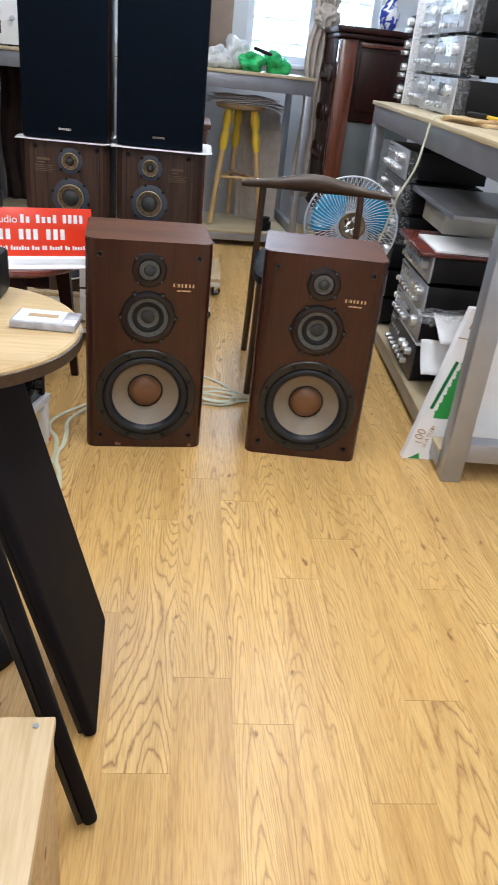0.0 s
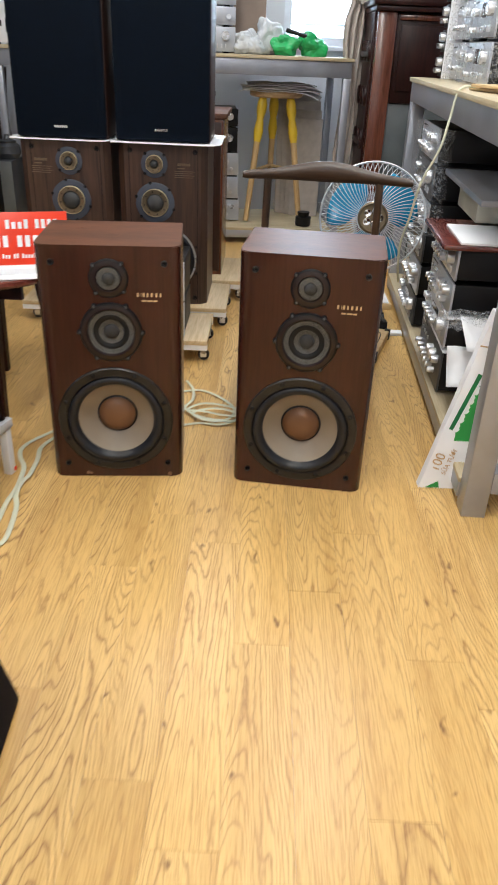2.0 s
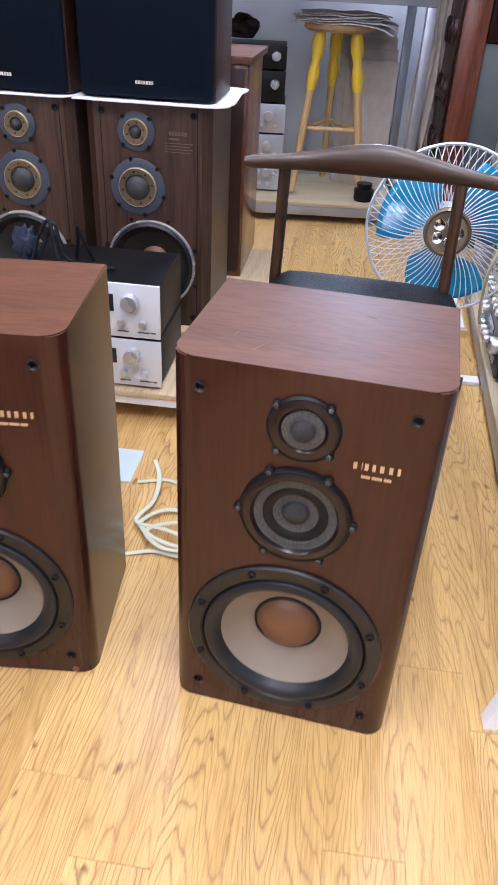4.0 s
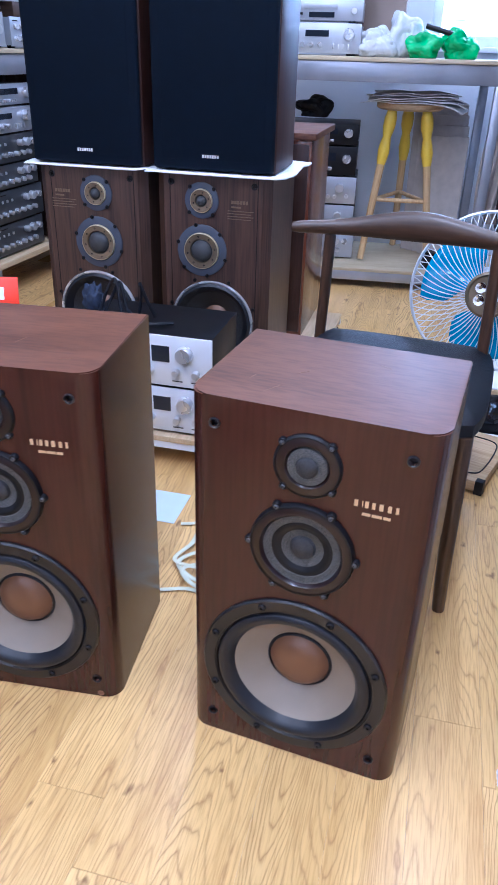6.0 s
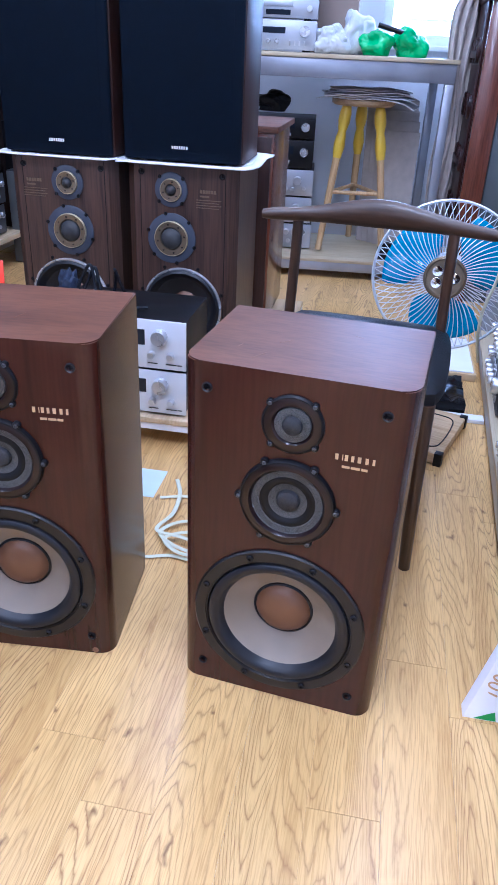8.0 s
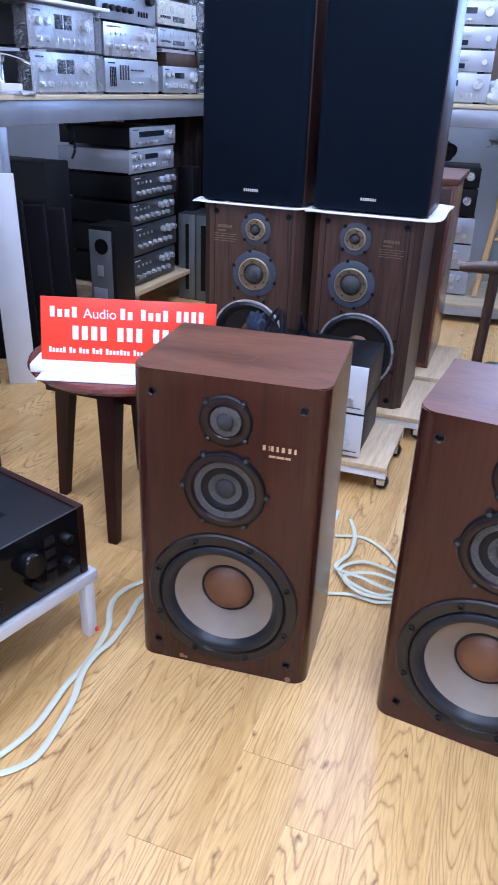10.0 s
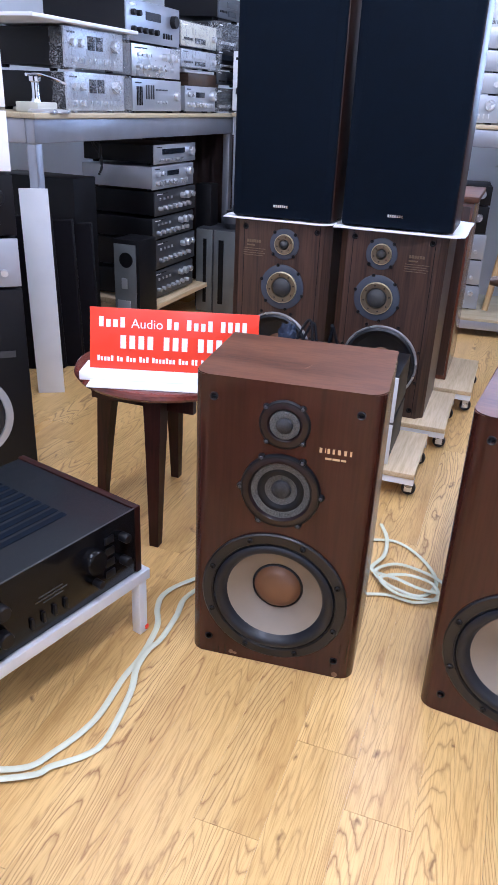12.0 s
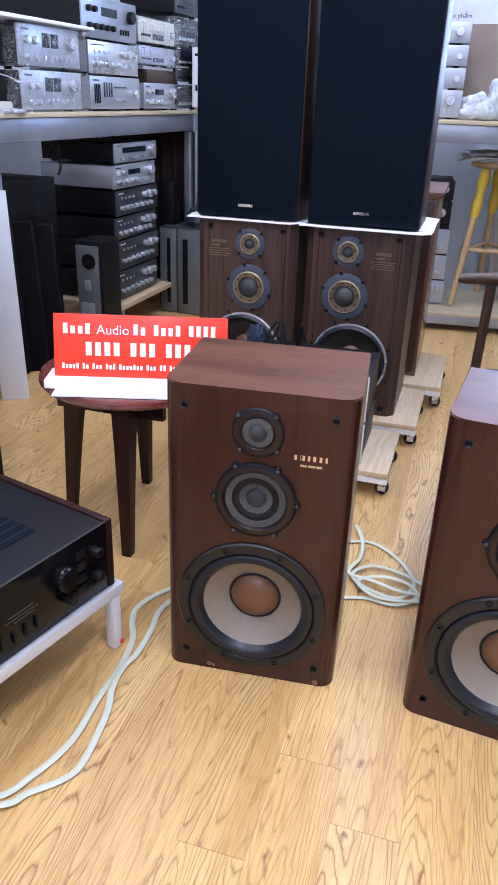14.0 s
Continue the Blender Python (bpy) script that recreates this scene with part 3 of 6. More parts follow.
def grille_speaker(m, logo_x, W):
    H, D = 0.735, 0.27
    sp = thing("grille_loudspeaker", m, "tall brown loudspeaker with black cloth grille stacked on another", "loudspeaker", "grille loudspeakers on top")
    part("cabinet", fresh(-W / 2, 0.014, 0, W / 2, D, H, bev=0.002), GLOSSWOOD, sp, "glossy dark reddish-brown cabinet")
    part("grille", fresh(-W / 2 + 0.002, -0.012, 0.002, W / 2 - 0.002, 0.012, H - 0.002, bev=0.010, seg=3), GRILLE, sp, "black cloth grille")
    part("inner_frame", fresh(-W / 2 + 0.03, -0.0135, 0.03, W / 2 - 0.03, -0.008, H - 0.03, bev=0.004), GRILLE, sp)
    for k in range(7):
        part("mark", fresh(logo_x + k * 0.0075, -0.0155, 0.038, logo_x + k * 0.0075 + 0.006, -0.0130, 0.047), CHROME, sp)
    return sp


grille_speaker(pose(-0.240, 3.500, 0.762), -0.030, 0.376)
grille_speaker(pose(-0.641, 3.490, 0.762), -0.026, 0.362)


def foam_sheet(x0, x1):
    bm = bmesh.new()
    nx, ny = 14, 8
    g = [[bm.verts.new((x0 + (x1 - x0) * i / nx, 3.465 + 0.42 * j / ny, 0.7575 + 0.005 * max(0, abs(i / nx - 0.5) - 0.40) / 0.1 * math.sin(i + j * 1.3))) for j in range(ny + 1)] for i in range(nx + 1)]
    for i in range(nx):
        for j in range(ny):
            bm.faces.new((g[i][j], g[i + 1][j], g[i + 1][j + 1], g[i][j + 1]))
    ob = part("foam_sheet", bm, WHITE)
    ob.modifiers.new("thick", "SOLIDIFY").thickness = 0.004
    return tagged(ob, "thin white foam sheet laid between stacked loudspeakers", "foam sheet", "foam sheets")


foam_sheet(-0.447, -0.008)
foam_sheet(-0.850, -0.450)


def tower_speaker():
    sp = thing("tower_loudspeaker", pose(-0.175, 3.97, 0.10), "reddish-brown loudspeaker with overhanging top board on a dolly", "loudspeaker")
    part("cabinet", fresh(-0.15, 0, 0, 0.15, 0.40, 0.715, bev=0.003), REDWOOD, sp)
    part("top_board", fresh(-0.165, -0.015, 0.715, 0.165, 0.42, 0.738, bev=0.003), WALNUT_TOP_LIT, sp)
    part("baffle", fresh(-0.14, -0.006, 0.02, 0.14, 0.001, 0.70, bev=0.002), GLOSSWOOD, sp)
    return sp


tower_speaker()


def dolly(m, w, d, h=0.095):
    """A wooden board on four swivel casters."""
    th = thing("dolly", m, "pale wooden board on four swivel casters under loudspeakers", "dolly", "wheeled boards")
    part("board", fresh(0, 0, h - 0.018, w, d, h, bev=0.002), PLY, th)
    part("batten", fresh(0, 0.004, h - 0.040, w, 0.03, h - 0.018), WHITE, th)
    part("batten", fresh(0, d - 0.03, h - 0.040, w, d - 0.004, h - 0.018), WHITE, th)
    for x in (0.035, w - 0.035):
        for y in (0.05, d - 0.05):
            ca = part("caster", fresh(x - 0.018, y - 0.018, h - 0.044, x + 0.018, y + 0.018, h - 0.0402), CHROME, th)
            fk = fresh(x - 0.014, y - 0.018, 0.046, x + 0.026, y + 0.018, h - 0.0442, bev=0.002)
            for s in (-1, 1):
                box(fk, x + 0.006, y + s * 0.0155 - 0.0015, 0.016, x + 0.030, y + s * 0.0155 + 0.0015, 0.050)
            part("fork", fk, SATIN, ca, "bright metal fork")
            part("wheel", lathe([(0.008, -0.011), (0.021, -0.010), (0.023, -0.006), (0.023, 0.006), (0.021, 0.010), (0.008, 0.011)], 20, axis="y", at=(x + 0.018, y, 0.0235)), RUBBER, ca)
    return th


dolly(pose(-0.62, 3.04, 0), 0.60, 0.34)
dolly(pose(-0.87, 3.455, 0), 0.90, 0.39, 0.0925)
dolly(pose(-0.46, 3.87, 0), 0.55, 0.44, 0.0995)


# ---- electronics ----
def amp(name, m, w, h, d, face, body, label, style=0, group="", wrapped=False, knob=SATIN):
    """A hi-fi unit: case, faceplate, knobs, keys, meters. Front at y = 0, facing -y."""
    th = thing(name, m, label, "hi-fi unit", group)
    rnd = random.Random(style * 7 + int(w * 1000) + int(h * 1000))
    part("case", fresh(-w / 2 + 0.004, 0.006, 0.012, w / 2 - 0.004, d, h - 0.003, bev=0.002), body, th)
    part("faceplate", fresh(-w / 2, 0, 0.008, w / 2, 0.008, h, bev=0.0015), face, th)
    for x in (-w / 2 + 0.05, w / 2 - 0.05):
        for y in (0.04, d - 0.04):
            part("foot", lathe([(0.016, 0), (0.018, 0.012)], 12, "z", (x, y, 0)), BLACK, th)

    def kn(x, z, r, dep=0.018):
        part("knob", lathe([(r, 0), (r, dep * 0.8), (r * 0.9, dep), (0, dep)], 20, at=(x, 0, z)), knob, th)

    def key(x, z, a, b, mat=None):
        part("button", fresh(x - a / 2, -0.005, z - b / 2, x + a / 2, 0.001, z + b / 2, bev=0.001), mat or knob, th)

    def window(x, z, a, b):
        part("display", fresh(x - a / 2, -0.002, z - b / 2, x + a / 2, 0.001, z + b / 2), GLASSY, th)

    if style == 0:  # amplifier: big volume knob, row of small ones
        kn(w * 0.36, h * 0.66, min(0.026, h * 0.2), 0.024)
        for i in range(5):
            kn(-w * 0.40 + i * w * 0.105, h * 0.32, min(0.012, h * 0.11))
        for i in range(4):
            key(w * 0.18 + i * 0.024, h * 0.28, 0.008, 0.022)
        kn(-w * 0.40, h * 0.70, 0.012)
        kn(-w * 0.30, h * 0.70, 0.012)
        window(-w * 0.02, h * 0.68, w * 0.28, h * 0.2)
    elif style == 1:  # twin meters
        window(-w * 0.07, h * 0.67, w * 0.12, h * 0.34)
        window(w * 0.07, h * 0.67, w * 0.12, h * 0.34)
        kn(w * 0.33, h * 0.66, 0.024, 0.024)
        kn(-w * 0.38, h * 0.64, 0.015)
        kn(-w * 0.26, h * 0.64, 0.015)
        for i in range(6):
            key(-w * 0.10 + i * w * 0.085, h * 0.24, 0.011, 0.02)
        kn(-w * 0.38, h * 0.24, 0.010)
        kn(-w * 0.26, h * 0.24, 0.010)
    elif style == 2:  # tuner or deck: long window and keys
        window(-w * 0.05, h * 0.66, w * 0.55, h * 0.26)
        kn(w * 0.37, h * 0.6, min(0.022, h * 0.24), 0.02)
        for i in range(7):
            key(-w * 0.36 + i * w * 0.085, h * 0.26, w * 0.06, h * 0.12)
    elif style == 3:  # power amplifier: meter and few controls
        window(-w * 0.27, h * 0.66, w * 0.20, h * 0.30)
        kn(w * 0.05, h * 0.62, 0.020, 0.024)
        for i in range(4):
            kn(-w * 0.05 + i * w * 0.09, h * 0.30, 0.010)
        kn(w * 0.28, h * 0.62, 0.022, 0.024)
        kn(w * 0.38, h * 0.34, 0.010)
    elif style == 4:  # row of knobs above and below
        for i in range(7):
            kn(-w * 0.40 + i * w * 0.115, h * 0.34, 0.011, 0.022)
        for i in range(3):
            kn(w * 0.14 + i * w * 0.12, h * 0.70, 0.015 + 0.004 * (i == 1), 0.024)
        for i in range(4):
            key(-w * 0.38 + i * w * 0.09, h * 0.70, 0.012, 0.012)
        bar(th, "mark", -w * 0.40, h * 0.88, -w * 0.2, h * 0.91, BLACK)
    elif style == 5:  # disc player: tray line and window
        part("tray", fresh(-w * 0.20, -0.004, h * 0.55, w * 0.20, 0.001, h * 0.80, bev=0.001), face, th)
        window(w * 0.02, h * 0.32, w * 0.30, h * 0.22)
        for i in range(5):
            key(-w * 0.42 + i * w * 0.05, h * 0.35, w * 0.035, h * 0.10, BLACK)
        kn(w * 0.40, h * 0.5, min(0.014, h * 0.2))
    elif style == 8:  # slide controls and a knob
        for i in range(4):
            key(-w * 0.42 + i * 0.014, h * 0.5, 0.003, h * 0.55, BLACK)
            key(-w * 0.24 + i * 0.022, h * 0.62, 0.006, h * 0.42, DKFACE)
            key(-w * 0.02 + i * 0.03, h * 0.70, 0.018, 0.006, DKFACE)
            key(-w * 0.02 + i * 0.03, h * 0.32, 0.012, 0.012)
        kn(w * 0.38, h * 0.52, 0.019, 0.02)
    elif style == 7:  # power amplifier seen from its right part
        window(0.062, h * 0.66, 0.052, h * 0.30)
        window(-0.10, h * 0.60, 0.12, h * 0.34)
        kn(0.133, h * 0.70, 0.0235, 0.024)
        for x, z in ((0.108, 0.34), (0.165, 0.34), (0.03, 0.34)):
            kn(x, h * z, 0.0105, 0.018)
        for x0, x1 in ((0.095, 0.125), (0.150, 0.182), (0.185, 0.198)):
            bar(th, "mark", x0, h * 0.15, x1, h * 0.17, DKGREY)
    elif style == 6:  # equalizer sliders
        for i in range(9):
            key(-w * 0.40 + i * w * 0.10, h * 0.5, 0.006, h * 0.66, BLACK)
            key(-w * 0.40 + i * w * 0.10, h * (0.4 + 0.07 * (i % 4)), 0.016, 0.012, DKFACE)
    bar(th, "mark", -w * 0.45, h * 0.86, -w * 0.33, h * 0.90, BLACK if face in (SILVER, SATIN, BRIGHT, WHITE) else WHITE)
    if wrapped:
        # film over the front, folded back along both sides, with loose ruffled ends
        bm = bmesh.new()
        side = min(0.06, d * 0.3)
        run = [(-w / 2 - 0.010, side), (-w / 2 - 0.022, side * 0.5), (-w / 2 - 0.008, 0.0), (-w / 2 - 0.006, -0.030)]
        run += [(-w / 2 + w * i / 16, -0.031) for i in range(1, 16)]
        run += [(w / 2 + 0.006, -0.030), (w / 2 + 0.008, 0.0), (w / 2 + 0.022, side * 0.5), (w / 2 + 0.010, side)]
        rows_ = []
        for j in range(13):
            line = []
            for i, (x, y) in enumerate(run):
                edge = 1.0 if i in (0, 1, len(run) - 2, len(run) - 1) else 0.35
                k = noise.noise(Vector((x * 26 + style * 3, y * 26 + h * 90, j * 0.55 + w * 50)))
                q = noise.noise(Vector((x * 40 + 9, j * 0.8, h * 70)))
                line.append(bm.verts.new((x + 0.020 * k * edge * (1 if x > 0 else -1) * (edge > 0.5), y - 0.016 * abs(q) * edge, min(h + 0.004, max(0.001, h * j / 12)))))
            rows_.append(line)
        for j in range(12):
            for i in range(len(run) - 1):
                bm.faces.new((rows_[j][i], rows_[j][i + 1], rows_[j + 1][i + 1], rows_[j + 1][i]))
        part("wrap", bm, WRAP, th, "clear plastic wrap")
    return th


LEFT = 90  # units on the west table face +x
amp("stereo_amplifier", pose(-0.320, 3.062, 0.0955), 0.42, 0.143, 0.27, BRIGHT, BLACK, "silver-faced stereo amplifier with black case stacked on a dolly", 7, "two silver amplifiers")
amp("stereo_amplifier", pose(-0.320, 3.062, 0.239), 0.42, 0.155, 0.27, BRIGHT, BLACK, "silver-faced stereo amplifier with black case on top of another", 7, "two silver amplifiers")


# ---- shop tables ----
# where each table and its load stand, and how far they are turned
WEST = pose(-1.556, 3.381, 0, 0, 0, -2.5) @ pose(1.58, -3.27, 0)
BACK = pose(-1.386, 4.951, 0, 0, 0, 4.9) @ pose(1.54, -4.985, 0)
EAST = pose(0.856, 4.27, 0, 0, 0, -2.6) @ pose(-0.79, -4.27, 0)


def bench(m, w, d, h, posts, beam=0.085, low=0.10, label="", lowshelf=True, leg=0.045):
    """Steel frame table; front at y = 0, x from 0 to w."""
    th = thing("shop_table", m, label, "table", "steel shop tables")
    part("tabletop", fresh(-0.01, -0.012, h - 0.018, w + 0.01, d, h, bev=0.002), PLY_X, th, "worn plywood top")
    part("front_beam", fresh(0, 0, h - 0.018 - beam, w, 0.04, h - 0.0185, bev=0.003), STEEL, th)
    part("back_beam", fresh(0, d - 0.04, h - 0.018 - beam, w, d, h - 0.0185, bev=0.003), STEEL, th)
    for x in (0, w - 0.04):
        part("side_beam", fresh(x, 0.0405, h - 0.018 - beam, x + 0.04, d - 0.0405, h - 0.0185, bev=0.003), STEEL, th)
    for x in posts:
        for y in (0.0, d - leg):
            part("leg", fresh(x, y + 0.001, 0, x + leg, y + leg - 0.001, h - 0.019 - beam, bev=0.004), STEEL, th)
    if lowshelf:
        part("lower_board", fresh(leg + 0.001, -0.005, low - 0.016, w - leg - 0.001, d - 0.05, low, bev=0.002), PLY_X, th)
        part("lower_rail", fresh(leg + 0.001, -0.0042, low - 0.062, w - leg - 0.001, 0.03, low - 0.0165, bev=0.003), STEEL, th)
        for x in posts:
            part("end_rail", fresh(x + 0.004, leg, low - 0.01, x + leg - 0.004, d - leg, low + 0.055, bev=0.003), STEEL, th)
    return th


bench(WEST @ pose(-1.58, 3.27, 0, 0, 0, 90), 1.80, 0.62, 1.060, (0.0, 1.758), label="grey steel shop table with plywood top crowded with hi-fi units", lowshelf=False, leg=0.042)
bench(BACK @ pose(-1.54, 4.985, 0), 2.04, 0.66, 1.068, (0.0, 1.995), label="long grey steel table along the back wall under the window", low=0.10)
bench(EAST @ pose(0.79, 4.27, 0, 0, 0, -90), 2.235, 0.62, 1.010, (0.0, 2.165), label="grey steel shop table holding plastic-wrapped amplifiers", low=0.085, leg=0.068)


def slab(name, x0, y0, z0, x1, y1, z1, mat, label, cat, bev=0.002, m=None, group=""):
    ob = part(name, fresh(x0, y0, z0, x1, y1, z1, bev=bev), mat)
    ob.matrix_world = BASE @ m if m else BASE
    return tagged(ob, label, cat, group)


def drape(name, x0, x1, z0, z1, y, folds, label, cat, mat, pinch=None):
    """Pleated cloth hanging in the x-z plane."""
    bm = bmesh.new()
    nu, nv = folds * 8, 26
    g = []
    for i in range(nu + 1):
        row = []
        for j in range(nv + 1):
            u, v = i / nu, j / nv
            z = z0 + (z1 - z0) * v
            k = 1.0
            if pinch:
                k = 1 - 0.38 * math.exp(-((z - pinch) / 0.10) ** 2)
            xm = (x0 + x1) / 2
            x = xm + (x0 + (x1 - x0) * u - xm) * k + 0.01 * math.sin(z * 9 + u * 5)
            row.append(bm.verts.new((x, y + 0.015 * math.sin(u * folds * 2 * math.pi + 0.8 * math.sin(z * 5)) + 0.008 * math.sin(u * 31 + z * 7), z)))
        g.append(row)
    for i in range(nu):
        for j in range(nv):
            bm.faces.new((g[i][j], g[i + 1][j], g[i + 1][j + 1], g[i][j + 1]))
    ob = part(name, bm, mat)
    ob.modifiers.new("thick", "SOLIDIFY").thickness = 0.003
    ob.matrix_world = BASE
    return tagged(ob, label, cat)


def cord(name, strands, r, mat, label, flat=1.0):
    th = thing(name, pose(0, 0, 0), label, "cable", "floor cables")
    for pts in strands:
        part("strand", tube(bmesh.new(), pts, r, 8, 7, flat), mat, th)
    return th


# ---- units on and under the west table ----
BASE = WEST
FX, TZ = -1.61, 1.0605
GW = "units on the west table"


def west(y, z, w, h, d, face, body, label, style, wrapped=False, x=FX, knob=SATIN):
    return amp("hifi_unit", pose(x, 3.27 + (y - 3.27) * 1.08, z, 0, 0, 90), w * 1.05, h, d, face, body, label, style, GW, wrapped, knob)


def east(y, z, w, h, d, face, body, label, style, wrapped=False, x=0.86, knob=SATIN):
    return amp("hifi_unit", pose(x, y, z, 0, 0, -90), w, h, d, face, body, label, style, "units on the east table", wrapped, knob)


west(3.70, TZ, 0.40, 0.145, 0.36, SILVER, BLACK, "silver twin-meter amplifier wrapped in clear plastic", 1, True)
west(3.70, TZ + 0.152, 0.40, 0.145, 0.36, SILVER, BLACK, "silver twin-meter amplifier in plastic under a foam lid", 1, True)
slab("foam_sheet", -1.98, 3.30, TZ + 0.3045, -1.575, 4.02, TZ + 0.318, WHITE, "white foam sheet lying on wrapped amplifiers", "foam sheet", 0.004)
west(4.175, TZ, 0.44, 0.140, 0.30, SILVER, SILVER, "silver graphic amplifier with slide controls on the table", 8)
west(4.170, TZ + 0.1405, 0.43, 0.135, 0.30, SATIN, SILVER, "pale silver amplifier with rows of knobs", 4)
west(4.150, TZ + 0.276, 0.46, 0.165, 0.42, STEEL, BLACK, "dark amplifier with black knobs on a stack", 0, knob=BLACK)
west(4.60, TZ, 0.34, 0.125, 0.32, SILVER, SILVER, "silver amplifier with large volume knob", 0)
slab("turntable_case", -1.98, 4.58, TZ + 0.126, -1.62, 4.95, TZ + 0.185, CHAIRWOOD, "dark red-brown turntable case on an amplifier", "turntable case", 0.004)
slab("foam_sheet", -2.0, 4.56, TZ + 0.1855, -1.63, 4.94, TZ + 0.20, WHITE, "thin white foam lid on a turntable case", "foam sheet", 0.003)
west(4.58, TZ + 0.2005, 0.38, 0.085, 0.34, SILVER, SILVER, "silver tuner wrapped in plastic", 5, True)
west(4.58, TZ + 0.293, 0.38, 0.11, 0.34, CREAM, SILVER, "cream disc player in plastic wrap", 5, True)
west(4.945, TZ, 0.33, 0.125, 0.32, BLACK, BLACK, "small black unit wrapped in plastic", 2, True)
west(4.945, TZ + 0.133, 0.33, 0.075, 0.32, DKFACE, BLACK, "dark grey deck on a black unit", 5)
west(4.945, TZ + 0.209, 0.33, 0.10, 0.32, BLACK, BLACK, "black tape deck high on a corner stack", 2)
west(4.945, TZ + 0.310, 0.33, 0.13, 0.32, BLACK, BLACK, "black deck sealed in clear plastic", 2, True)
west(4.945, TZ + 0.449, 0.33, 0.11, 0.32, DKFACE, BLACK, "grey deck at the top of a corner stack", 5)
# turntable arm parts and platters near the table's end
tt = thing("tonearm_base", pose(-1.66, 3.40, TZ), "small tonearm on a cream block at the table end", "tonearm")
part("block", fresh(-0.05, -0.06, 0, 0.05, 0.06, 0.035, bev=0.004), CREAM, tt)
part("column", lathe([(0.02, 0.035), (0.014, 0.05), (0.014, 0.10), (0.022, 0.105), (0.022, 0.12), (0, 0.12)], 16, "z"), CHROME, tt)
part("arm", tube(bmesh.new(), [(0, -0.05, 0.125), (0, 0.02, 0.128), (0.02, 0.09, 0.115), (0.05, 0.12, 0.10)], 0.006), CHROME, tt)
for px, py, pr, pz in ((-1.615, 3.375, 0.055, 0.0), (-1.60, 3.44, 0.05, 0.0)):
    pl_ = part("metal_disc", lathe([(pr, 0), (pr, 0.006), (pr * 0.85, 0.012), (0.01, 0.013), (0, 0.015)], 32, "z"), SATIN)
    pl_.matrix_world = BASE @ pose(px, py, TZ + pz)
    tagged(pl_, "silver metal disc lying on the plywood table", "metal disc", "discs")
# shelf and stack under the west table
rack = thing("low_shelf", pose(0, 0, 0), "low pine shelf under the west table", "shelf")
part("board", fresh(-2.05, 4.12, 0.15, -1.56, 4.76, 0.175, bev=0.002), PLY, rack)
for x in (-2.03, -1.60):
    for y in (4.14, 4.72):
        part("leg", fresh(x, y, 0, x + 0.03, y + 0.03, 0.1495), STEEL, rack)
zz = 0.1755
for i, (h, st, face, body) in enumerate(((0.145, 4, DKFACE, BLACK), (0.15, 4, DKFACE, BLACK), (0.11, 4, DKFACE, BLACK), (0.125, 4, DKFACE, BLACK), (0.115, 0, SILVER, SILVER), (0.095, 2, SILVER, BLACK))):
    west(4.32 + 0.02 * (i % 2), zz, 0.42, h, 0.40, face, body, "grey-faced amplifier with silver knobs in an under-table stack" if i < 4 else "silver receiver on top of an under-table stack", st)
    zz += h + 0.001
cord("black_lead", ([(-1.72, 3.90, 0.875), (-1.70, 3.88, 0.90), (-1.69, 3.86, 0.93), (-1.71, 3.85, 0.95), (-1.73, 3.87, 0.93), (-1.71, 3.89, 0.89), (-1.69, 3.87, 0.84), (-1.70, 3.86, 0.805)],), 0.006, RUBBER, "black lead looped over stored loudspeakers")
# standing boxes and grilles below the table
pc = thing("computer_case", pose(-1.53, 3.87, 0, 0, 0, 0), "black computer case with grey metal back panel on the floor", "computer case")
part("case", fresh(-0.12, 0.006, 0.0, 0.015, 0.17, 0.53, bev=0.003), BLACK, pc)
part("back_panel", fresh(-0.115, 0.0, 0.02, 0.0, 0.006, 0.51, bev=0.001), CASEGREY, pc)
part("fan_vent", lathe([(0.035, 0), (0.035, 0.004), (0.028, 0.005), (0.012, 0.003), (0, 0.003)], 24, at=(-0.05, 0, 0.44)), BLACK, pc)
for k, (px, pz, a, b) in enumerate(((-0.06, 0.33, 0.03, 0.05), (-0.065, 0.22, 0.07, 0.06), (-0.065, 0.10, 0.06, 0.10))):
    part("connector", fresh(px - a / 2, -0.006, pz - b / 2, px + a / 2, 0.0, pz + b / 2, bev=0.002), SILVER, pc)
dk = thing("upright_deck", pose(-1.51, 4.71, 0), "grey tape deck stood upright on the floor", "tape deck")
part("case", fresh(-0.12, 0.008, 0, 0.12, 0.24, 0.475, bev=0.003), DKFACE, dk)
for x0, x1 in ((-0.12, -0.02), (-0.01, 0.12)):
    part("front_panel", fresh(x0, 0, 0.005, x1, 0.008, 0.47, bev=0.002), CASEGREY, dk)
part("display", fresh(-0.075, -0.003, 0.06, -0.055, 0.0, 0.42), BLACK, dk)
part("display", fresh(0.02, -0.003, 0.06, 0.05, 0.0, 0.42), BLACK, dk)
jar_ = part("metal_pot", lathe([(0, 0), (0.06, 0), (0.075, 0.03), (0.07, 0.07), (0.05, 0.085), (0.052, 0.095), (0.02, 0.105), (0.012, 0.13), (0, 0.13)], 28, "z"), DKFACE)
jar_.matrix_world = BASE @ pose(-1.445, 4.83, 0.4755)
tagged(jar_, "small dull metal pot standing on an upright deck", "pot")
slab("narrow_loudspeaker", -1.68, 4.80, 0, -1.585, 4.90, 0.70, BLACK, "narrow black loudspeaker standing beside a stack", "loudspeaker", 0.004)
slab("black_cabinet", -2.12, 3.66, 0, -1.70, 3.83, 0.80, BLACK, "large black loudspeaker cabinet under the table", "loudspeaker", 0.004)
